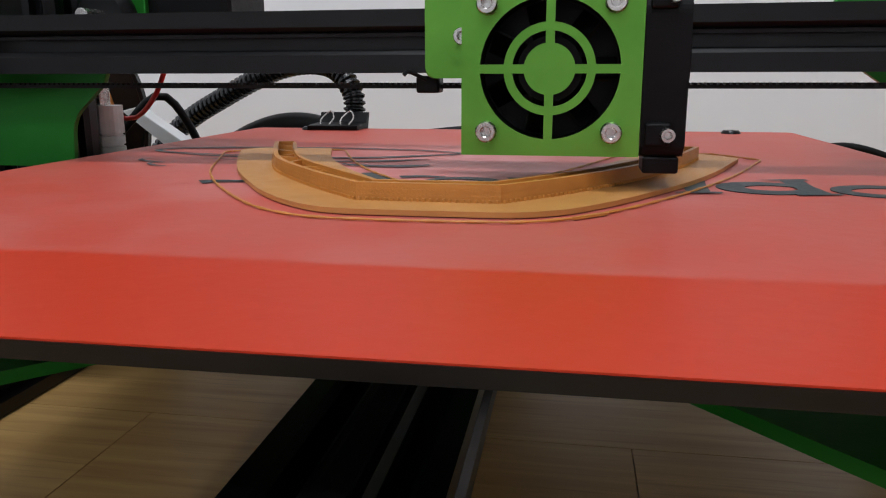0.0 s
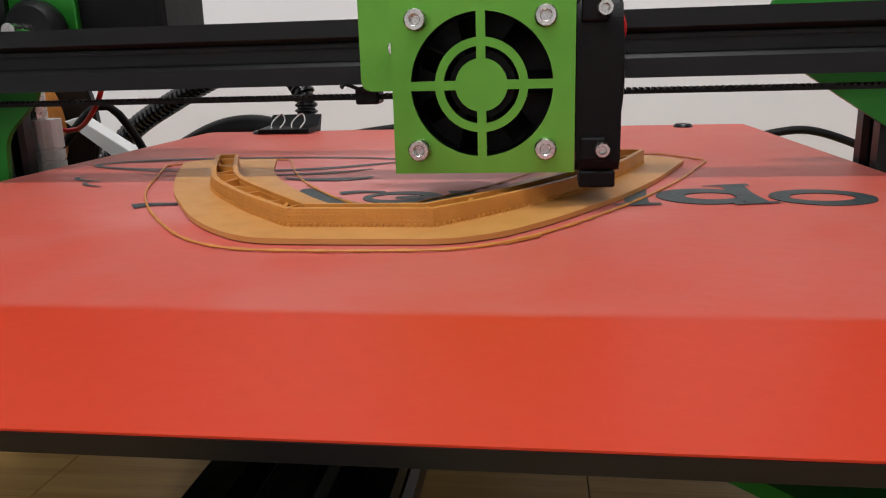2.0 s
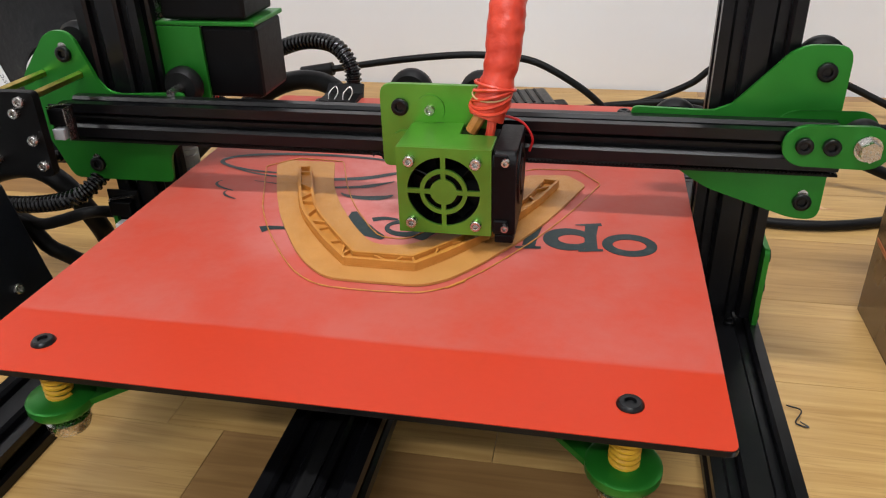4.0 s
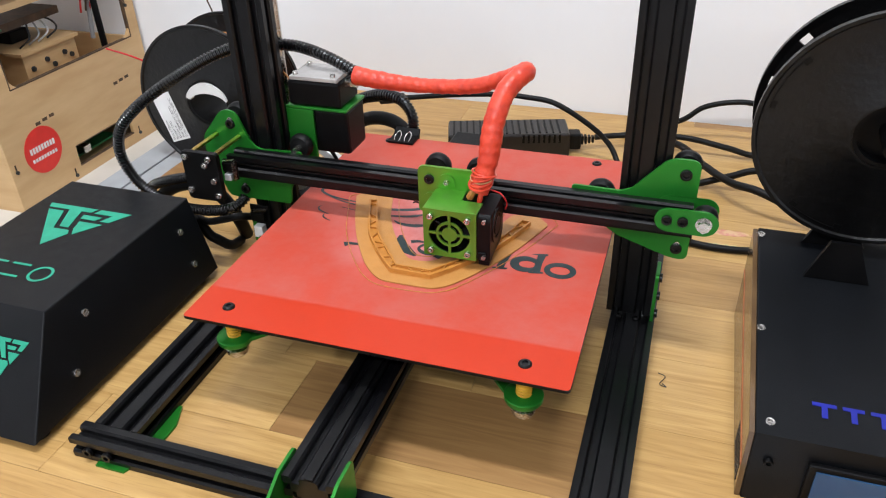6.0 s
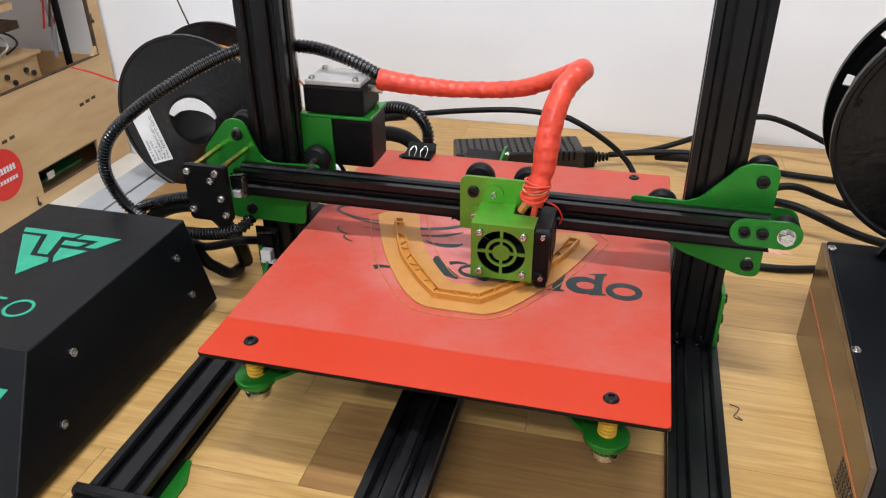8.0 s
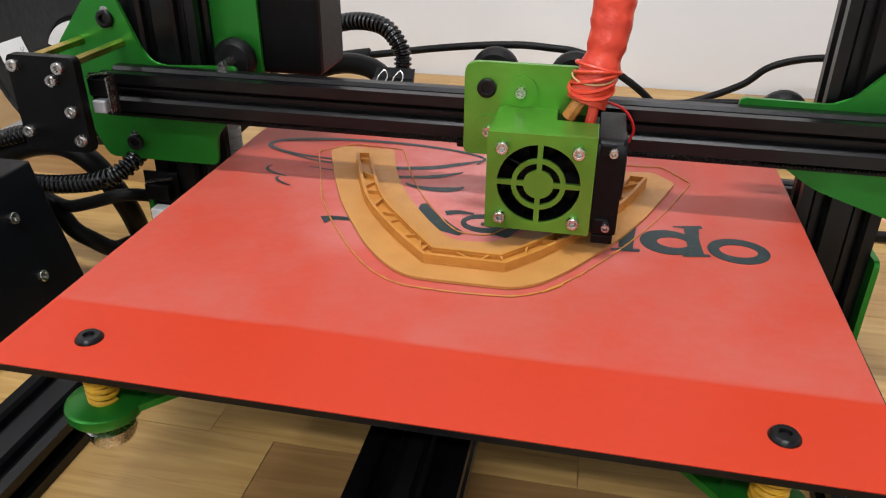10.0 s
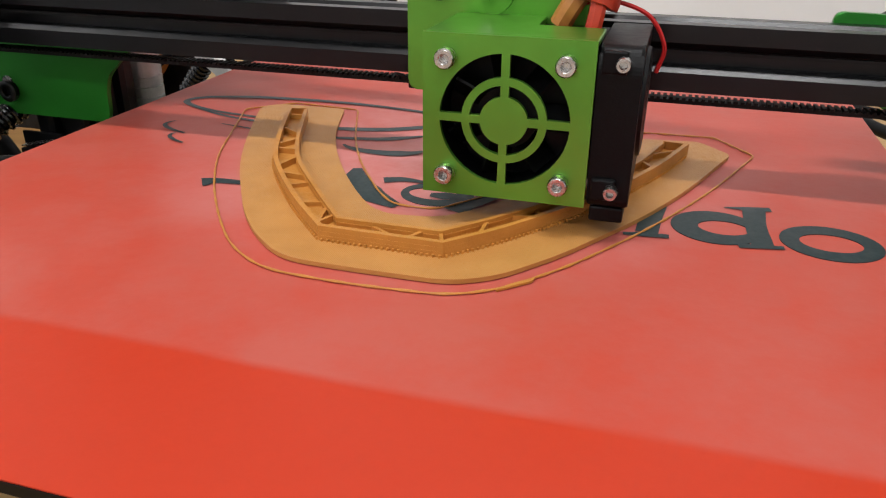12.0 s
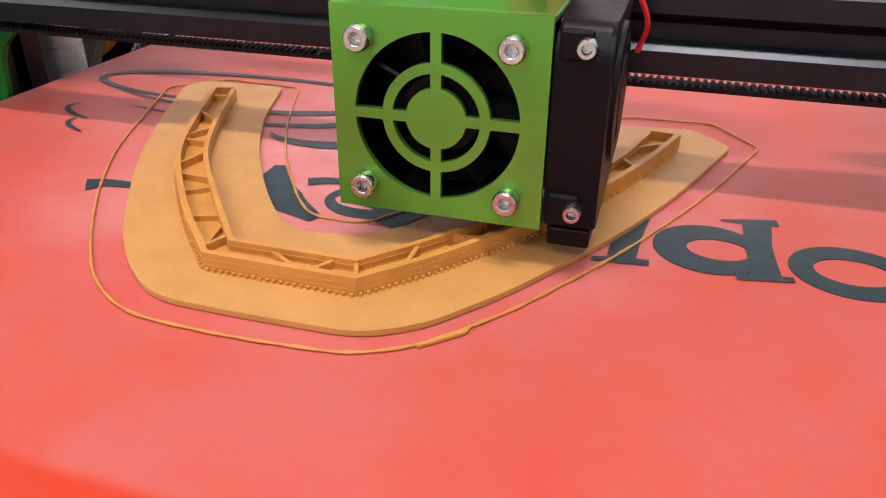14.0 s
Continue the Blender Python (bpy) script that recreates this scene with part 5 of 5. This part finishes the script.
def arc_band(bm, c, axis, r0, r1, a0, a1, h0, h1, seg=10):
    """A curved bar round the axis, from angle a0 to a1."""
    m = Matrix.Translation(c) @ Vector(axis).normalized().to_track_quat("Z", "Y").to_matrix().to_4x4()
    rows_ = []
    for a in np.linspace(a0, a1, seg):
        rows_.append([bm.verts.new(m @ Vector((r * math.cos(a), r * math.sin(a), h))) for r, h in ((r0, h0), (r1, h0), (r1, h1), (r0, h1))])
    for a, b in zip(rows_, rows_[1:]):
        for k in range(4):
            bm.faces.new((a[k], a[(k + 1) % 4], b[(k + 1) % 4], b[k]))
    bm.faces.new(rows_[0][::-1])
    bm.faces.new(rows_[-1])
    return bm


def spool(name, c, axis, r, w, label, slots, hub):
    """A filament spool: two flanges, one pierced near its rim, a wound core and a hub."""
    t = thing(name, (c[0], c[1], c[2] - r), label, "spool", "filament spools")
    c, ax = Vector(c), Vector(axis).normalized()
    for sgn in (-1, 1):
        cc = tuple(c + ax * sgn * w / 2)
        bm = bmesh.new()
        if slots and sgn < 0:
            lathe(bm, cc, tuple(ax), [(hub, -0.0015), (r - 0.0130, -0.0015), (r - 0.0130, 0.0012), (hub, 0.0012), (hub, -0.0015)], 72)
            part("outer_rim", lathe(bmesh.new(), cc, tuple(ax), [(r - 0.0065, -0.0015), (r, -0.0025), (r, 0.0025), (r - 0.0065, 0.0012), (r - 0.0065, -0.0015)], 96), M_SPOOL, t, "", True)
            cuts = sorted(a % (2 * math.pi) for a in slots)
            for a, b in zip(cuts, cuts[1:] + [cuts[0] + 2 * math.pi]):
                part("rim_web", arc_band(bmesh.new(), cc, tuple(ax), r - 0.0131, r - 0.0064, a + 0.050, b - 0.050, -0.00145, 0.00115, 20), M_SPOOL, t)
        else:
            lathe(bm, cc, tuple(ax), [(hub, -0.0015), (r - 0.003, -0.0015), (r, -0.0025), (r, 0.0025), (r - 0.003, 0.0025), (r - 0.0045, 0.0010), (hub + 0.006, 0.0010), (hub + 0.003, 0.0030), (hub, 0.0030), (hub, -0.0015)], 96)
        fl = part("flange", bm, M_SPOOL, t, "", True)
        if slots and sgn > 0:
            for a, b in zip(slots[::2], slots[1::2]):
                part("rim_groove", arc_band(bmesh.new(), tuple(c + ax * w / 2), tuple(ax), r - 0.0086, r - 0.0078, a + 0.02, b - 0.02, 0.0009, 0.0019, 16), M_BLACK, fl)
                for s_ in (a, b):
                    part("rim_slot", arc_band(bmesh.new(), tuple(c + ax * w / 2), tuple(ax), r - 0.0125, r - 0.0080, s_ - 0.035, s_ + 0.035, 0.0009, 0.0014, 5), M_BLACK, fl)
    part("winding", lathe(bmesh.new(), tuple(c), tuple(ax), [(hub, -w / 2 + 0.002), (r * 0.74, -w / 2 + 0.002), (r * 0.74, w / 2 - 0.002), (hub, w / 2 - 0.002), (hub, -w / 2 + 0.002)], 56), M_COPPER if not slots else M_RUBBER, t, "", True)
    part("hub", lathe(bmesh.new(), tuple(c), tuple(ax), [(hub - 0.0035, -w / 2 - 0.002), (hub - 0.0002, -w / 2 - 0.002), (hub - 0.0002, w / 2 + 0.002), (hub - 0.0035, w / 2 + 0.002), (hub - 0.0035, -w / 2 - 0.002)], 40), M_BLACK, t, "", True)
    if slots:
        part("hub_web", cyl(bmesh.new(), tuple(c + ax * 0.010), tuple(ax), hub - 0.0036, 0.003, 32), M_BLACK, t)
    return t


SPA = Vector((-0.023, -0.996, -0.09)).normalized()
turn = SPA.to_track_quat("Z", "Y").to_matrix().inverted()


def rim_angle(d):
    v = turn @ Vector(d)
    return math.atan2(v.y, v.x)


A1, A2 = sorted((rim_angle((-0.0702, 0.0020, 0.0553)), rim_angle((-0.0871, 0.0020, 0.0176))))
SR = spool("filament_spool", (0.3560, 0.0785, 0.1160), tuple(SPA), 0.1000, 0.042, "large black filament spool standing on the printer box", [v + k * math.pi / 2 for k in range(4) for v in (A1, A2)], 0.027)
st = thing("spool_stand", (0.362, 0.05, 0.0), "black metal stand holding the filament spool", "stand")
for yy in (0.030, 0.075):
    part("leg", prism(bmesh.new(), [(0.316, deck(yy) + 0.0005), (0.366, deck(yy) + 0.0005), (0.352, 0.030), (0.330, 0.030)], "y", yy, yy + 0.004), M_BLACK, st)
part("rod", cyl(bmesh.new(), (0.3560, 0.0785, 0.1160), tuple(SPA), 0.0075, 0.09, 20), M_BLACK, st)

SLA = Vector((0.02, -0.998, 0.02)).normalized()
SLC = Vector((-0.4040, 0.2560, -0.0065)) - SLA * 0.035
SL = spool("filament_spool", tuple(SLC), tuple(SLA), 0.1022, 0.070, "black spool of copper filament with a white label", [], 0.0315)
q = SLA.to_track_quat("Z", "Y").to_matrix().to_4x4()
face = Matrix.Translation(SLC + SLA * (0.035 + 0.0014)) @ q


def on_face(bm, m, zoff=0.0):
    bmesh.ops.transform(bm, verts=bm.verts, matrix=face @ m @ Matrix.Translation((0, 0, zoff)))
    return bm


lab = Matrix.Translation((-0.0640, -0.0270, 0)) @ Matrix.Rotation(radians(108), 4, "Z")
label_ob = part("paper_label", on_face(boxed(-0.034, 0.034, -0.0150, 0.0150, -0.0001, 0.0003), lab), M_PAPER, SL, "white paper label with printed lines")
for k, txt in enumerate(("PLA 1.75mm", "Brown 1KG", "Grade A", "Plat TEMP:0℃-50℃", "Print TEMP:195℃-205℃")):
    cu = bpy.data.curves.new("label_line", "FONT")
    cu.body, cu.size = txt, 0.0054
    tmp = bpy.data.objects.new("label_line", cu)
    scene.collection.objects.link(tmp)
    me = bpy.data.meshes.new_from_object(tmp.evaluated_get(bpy.context.evaluated_depsgraph_get()))
    bpy.data.objects.remove(tmp)
    bm = bmesh.new()
    bm.from_mesh(me)
    bpy.data.meshes.remove(me)
    bmesh.ops.translate(bm, verts=bm.verts, vec=(-0.031, 0.0085 - 0.0053 * k, 0.0005))
    part("label_line", on_face(bm, lab), M_INK, label_ob)
arc = [(0.0325 * math.cos(a), -0.003 + 0.0300 * math.sin(a)) for a in np.linspace(0.30, 2.85, 24)] + [(0.002 + 0.0285 * math.cos(a), -0.002 + 0.0150 * math.sin(a)) for a in np.linspace(2.80, 0.35, 24)]
part("hub_lining", on_face(prism(bmesh.new(), arc, "z", -0.004, 0.0034), Matrix.Identity(4)), M_WHITE, SL, "white plastic hub lining")

# ---- plywood printer on the lower desk ----
pw = thing("plywood_printer", (-0.90, 0.39, -0.205), "boxy laser-cut plywood 3D printer with a red round badge", "printer")
PX, PY0, PY1, PZ0, PZ1 = -0.747, 0.212, 0.562, -0.205, 0.215
wy0, wy1, wz0, wz1 = 0.257, 0.538, -0.024, 0.170
sy0, sy1, sz0, sz1 = 0.345, 0.485, -0.186, -0.150


def panel_with_holes():
    bm = bmesh.new()
    ys = sorted({PY0, PY1, wy0, wy1, sy0, sy1})
    zs_ = sorted({PZ0, PZ1, wz0, wz1, sz0, sz1})
    for ya, yb in zip(ys, ys[1:]):
        for za, zb in zip(zs_, zs_[1:]):
            my, mz = (ya + yb) / 2, (za + zb) / 2
            if (wy0 < my < wy1 and wz0 < mz < wz1) or (sy0 < my < sy1 and sz0 < mz < sz1):
                continue
            box(bm, PX - 0.006, PX, ya, yb, za, zb)
    bmesh.ops.remove_doubles(bm, verts=bm.verts, dist=1e-5)
    return bm


fp = part("front_panel", panel_with_holes(), M_PLY, pw, "plywood panel with window and slot")
for (y0, y1, z0, z1) in ((wy0, wy1, wz0, wz0 + 0.002), (wy0, wy0 + 0.002, wz0, wz1), (wy1 - 0.002, wy1, wz0, wz1), (wy0, wy1, wz1 - 0.002, wz1), (sy0, sy1, sz0, sz0 + 0.0015), (sy0, sy1, sz1 - 0.0015, sz1)):
    part("burnt_edge", boxed(PX - 0.0062, PX + 0.0003, y0, y1, z0, z1), M_PLYEDGE, fp)
part("side_panel", boxed(-1.06, PX - 0.0062, PY0, PY0 + 0.006, PZ0, PZ1), M_PLY, pw)
part("side_panel", boxed(-1.06, PX - 0.0062, PY1 - 0.006, PY1, PZ0, -0.030), M_PLY, pw)
for yy, sg in ((wy0 + 0.0002, 1), (wy1 - 0.0002, -1)):
    fil = [(yy, wz0 + 0.0002)] + [(yy + sg * 0.024 * (1 - math.cos(a)), wz0 + 0.024 * (1 - math.sin(a))) for a in np.linspace(0, math.pi / 2, 9)]
    part("window_fillet", prism(bmesh.new(), fil, "x", PX - 0.0058, PX - 0.0002), M_PLY, fp)
part("back_panel", boxed(-1.066, -1.06, PY0, PY1, PZ0, 0.00), M_PLY, pw)
part("roof_panel", boxed(-1.06, PX - 0.0062, PY0 + 0.006, PY1, PZ1 - 0.006, PZ1), M_PLY, pw)
part("base_panel", boxed(-1.06, PX - 0.0062, PY0 + 0.006, PY1 - 0.006, PZ0 + 0.004, PZ0 + 0.010), M_PLY, pw)
part("inner_floor", boxed(-1.06, PX - 0.0062, PY0 + 0.006, PY1 - 0.006, -0.090, -0.084), M_PLY, pw)
badge = part("badge", cyl(bmesh.new(), (PX + 0.0004, 0.2815, -0.1275), "x", 0.037, 0.0008, 56), M_RED, pw, "round red badge with white marks")
for y0, y1, z0, z1 in ((0.255, 0.308, -0.1270, -0.1180), (0.255, 0.308, -0.1410, -0.1355)):
    n_ = 9
    for i in range(n_):
        a = y0 + (y1 - y0) * i / n_
        part("badge_mark", boxed(PX + 0.0008, PX + 0.0012, a, a + (y1 - y0) / n_ * 0.7, z0, z1), M_WHITE, badge)
for (y, z) in ((0.302, -0.085), (0.287, -0.0865), (0.317, -0.084), (0.486, -0.085), (0.471, -0.086), (0.501, -0.084)):
    part("tab_slot", boxed(PX - 0.0003, PX + 0.0003, y - 0.005, y + 0.005, z - 0.0025, z + 0.0025), M_PLYEDGE, fp)
for (y, z) in ((0.330, -0.196), (0.500, -0.190), (0.222, -0.140), (0.520, 0.13), (0.540, 0.03), (0.30, 0.12), (0.40, 0.12)):
    part("panel_bolt", cyl(bmesh.new(), (PX + 0.001, y, z), "x", 0.003, 0.003, 12), M_INK, fp)
    part("bolt_slot", boxed(PX - 0.0002, PX + 0.0004, y - 0.0014, y + 0.0014, z, z + 0.012), M_PLYEDGE, fp)
part("circuit_board", boxed(-0.83, -0.765, 0.345, 0.46, -0.180, -0.177), M_PCB, pw, "green circuit board in the slot")
part("usb_socket", boxed(-0.775, -0.758, 0.372, 0.388, -0.177, -0.165), M_STEEL, pw)
tool = part("tool_block", boxed(-0.900, -0.800, 0.345, 0.462, -0.0800, -0.004, bevel=0.001), M_PLY, pw, "plywood tool head block")
part("tool_lid", boxed(-0.905, -0.795, 0.340, 0.467, -0.0038, 0.001), M_PLY, tool)
for y, z in ((0.360, -0.028), (0.392, -0.022), (0.405, -0.034), (0.432, -0.022), (0.446, -0.030)):
    part("tool_bolt", cyl(bmesh.new(), (-0.799, y, z), "x", 0.0042, 0.004, 14), M_INK, tool)
for y in (0.366, 0.410, 0.440):
    part("tool_slot", boxed(-0.8003, -0.7995, y - 0.007, y + 0.007, -0.050, -0.046), M_PLYEDGE, tool)
part("tool_motor", boxed(-0.890, -0.850, 0.380, 0.420, 0.0012, 0.020, bevel=0.002), M_BLACK, tool)
for k in range(4):
    part("tool_wire", tube(bmesh.new(), smooth_path([(-0.82, 0.365 + 0.02 * k, 0.002), (-0.805, 0.375 + 0.02 * k, 0.016), (-0.83, 0.40 + 0.018 * k, 0.022), (-0.85, 0.42 + 0.01 * k, 0.030)], 6), 0.0016, 6), (M_INK, M_GREY, M_WHITE, M_INK)[k], tool)
part("build_plate", boxed(-0.98, -0.83, 0.235, 0.475, 0.0300, 0.0420), M_PLYEDGE, pw, "dark brown build plate")
part("cross_beam", boxed(-0.82, -0.79, 0.218, 0.430, 0.0700, 0.0800), M_PLY, pw)
part("guide_rod", cyl(bmesh.new(), (-0.775, 0.500, 0.06), "z", 0.0055, 0.285, 16), M_BLACK, pw)
part("guide_rod", cyl(bmesh.new(), (-0.93, 0.260, 0.06), "z", 0.0050, 0.285, 16), M_STEEL, pw)
part("motor_block", boxed(-0.98, -0.92, 0.25, 0.33, -0.084, 0.005), M_BLACK, pw)
for k, (y0, m_) in enumerate(((0.440, M_REDWIRE), (0.452, M_PLYEDGE), (0.462, M_REDWIRE))):
    part("hanging_wire", tube(bmesh.new(), smooth_path([(-0.770, y0, 0.205), (-0.765, y0 + 0.012, 0.150), (-0.772, y0 + 0.036, 0.095 - 0.01 * k), (-0.790, y0 + 0.042, 0.030)], 8), 0.0016, 6), m_, pw)
part("control_board", boxed(-0.880, -0.800, 0.268, 0.325, 0.0425, 0.0450), M_PCB, pw, "green circuit board on the build plate")
for k in range(6):
    part("board_chip", boxed(-0.872 + 0.012 * k, -0.865 + 0.012 * k, 0.275 + 0.006 * (k % 3), 0.283 + 0.006 * (k % 3), 0.0450, 0.050 + 0.002 * (k % 2)), (M_BLACK, M_GREY, M_INK)[k % 3], pw)
part("loom", tube(bmesh.new(), smooth_path([(-0.80, 0.44, 0.21), (-0.79, 0.47, 0.12), (-0.79, 0.50, 0.05), (-0.80, 0.505, -0.02)], 8), 0.004, 8), M_GREY, pw)
cable("red_wire", [(-0.745, 0.468, -0.024), (-0.70, 0.480, -0.040), (-0.62, 0.47, -0.06), (-0.55, 0.45, -0.09)], 0.0016, "thin red wire hanging from the plywood printer", False, M_REDWIRE)
cable("red_wire", [(-0.86, 0.56, 0.32), (-0.79, 0.555, 0.26), (-0.70, 0.55, 0.20), (-0.62, 0.545, 0.14), (-0.56, 0.53, 0.02)], 0.0013, "thin dark brown wire before the wall", False, M_PLYEDGE)

# ---- sheet of paper and lint on the bench ----
pp = tagged(part("paper_sheet", boxed(0.215, 0.33, -0.32, -0.176, TABLE + 0.0003, TABLE + 0.0009), M_PAPER), "white sheet of paper on the bench", "paper")
lint = thing("lint_strand", (0.2189, -0.0373, TABLE), "dark curled strand of lint on the bench", "lint")
part("strand", tube(bmesh.new(), smooth_path([(0.213, -0.022, TABLE + 0.001), (0.219, -0.028, TABLE + 0.003), (0.215, -0.036, TABLE + 0.001), (0.221, -0.039, TABLE + 0.0012), (0.217, -0.036, TABLE + 0.002)], 6), 0.0004, 6), M_INK, lint)

# ---- the bench, board by board ----
bench = thing("workbench", (0.1, 0.0, LOW), "solid wooden workbench of glued light and dark boards", "workbench")
for xa, xb in ((-0.5300, -0.4925), (-0.4890, -0.4604)):
    part("edge_strip", boxed(xa, xb, -0.60, WALLY - 0.006, TABLE - 0.010, TABLE - 0.001, bevel=0.0008), M_GREY, bench, "grey metal edge strip")
part("strip_bed", boxed(-0.530, -0.4604, -0.60, WALLY - 0.006, TABLE - 0.040, TABLE - 0.0102), M_BLACK, bench)
part("core", boxed(-0.460, 1.20, -0.62, WALLY - 0.004, TABLE - 0.040, TABLE - 0.004), M_WOOD, bench)
for px in (-0.42, 1.15):
    for py in (-0.57, 0.52):
        part("leg", boxed(px - 0.035, px + 0.035, py - 0.035, py + 0.035, LOW, TABLE - 0.040), M_WOOD, bench)
rnd = random.Random(11)


def stain(cx, cy, w, h, material, seed):
    r_ = random.Random(seed)
    poly = [(cx + w * math.cos(a) * (0.6 + 0.4 * r_.random()), cy + h * math.sin(a) * (0.5 + 0.5 * r_.random())) for a in np.linspace(0, 2 * math.pi, 22)[:-1]]
    part("paint_stain", prism(bmesh.new(), poly, "z", TABLE - 0.001, TABLE + 0.00015), material, bench, "dried paint stain")


M_STAIN = mat("dry_red_paint", (0.55, 0.22, 0.17), (0.62, 0.40, 0.22), 0.6, 0.0, 120, low=0.4, high=0.6)
M_STAIN2 = mat("dry_green_paint", (0.42, 0.44, 0.22), (0.60, 0.42, 0.2), 0.6, 0.0, 120, low=0.4, high=0.6)
stain(0.270, 0.245, 0.030, 0.008, M_STAIN, 3)
stain(0.262, 0.215, 0.020, 0.005, M_STAIN2, 5)
stain(0.225, 0.280, 0.012, 0.004, M_STAIN, 8)
unit = {}
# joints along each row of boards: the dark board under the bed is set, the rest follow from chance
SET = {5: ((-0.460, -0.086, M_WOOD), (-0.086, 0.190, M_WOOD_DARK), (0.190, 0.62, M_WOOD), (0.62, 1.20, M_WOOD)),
       4: ((-0.460, -0.240, M_WOOD), (-0.240, 0.150, M_WOOD), (0.150, 0.56, M_WOOD), (0.56, 1.20, M_WOOD)),
       6: ((-0.460, -0.120, M_WOOD), (-0.120, 0.060, M_WOOD), (0.060, 0.46, M_WOOD), (0.46, 1.20, M_WOOD))}
for row in range(14):
    y, y2 = -0.637 + row * 0.091, min(-0.546 + row * 0.091, WALLY - 0.004)
    y = max(y, -0.62)
    boards = SET.get(row)
    if boards is None:
        boards, x = [], -0.460 - rnd.random() * 0.25
        while x < 1.20:
            ln = rnd.choice((0.34, 0.44, 0.56))
            if min(x + ln, 1.20) - max(x, -0.460) > 0.01:
                boards.append((max(x, -0.460), min(x + ln, 1.20), M_WOOD_DARK if rnd.random() < 0.10 else M_WOOD))
            x += ln
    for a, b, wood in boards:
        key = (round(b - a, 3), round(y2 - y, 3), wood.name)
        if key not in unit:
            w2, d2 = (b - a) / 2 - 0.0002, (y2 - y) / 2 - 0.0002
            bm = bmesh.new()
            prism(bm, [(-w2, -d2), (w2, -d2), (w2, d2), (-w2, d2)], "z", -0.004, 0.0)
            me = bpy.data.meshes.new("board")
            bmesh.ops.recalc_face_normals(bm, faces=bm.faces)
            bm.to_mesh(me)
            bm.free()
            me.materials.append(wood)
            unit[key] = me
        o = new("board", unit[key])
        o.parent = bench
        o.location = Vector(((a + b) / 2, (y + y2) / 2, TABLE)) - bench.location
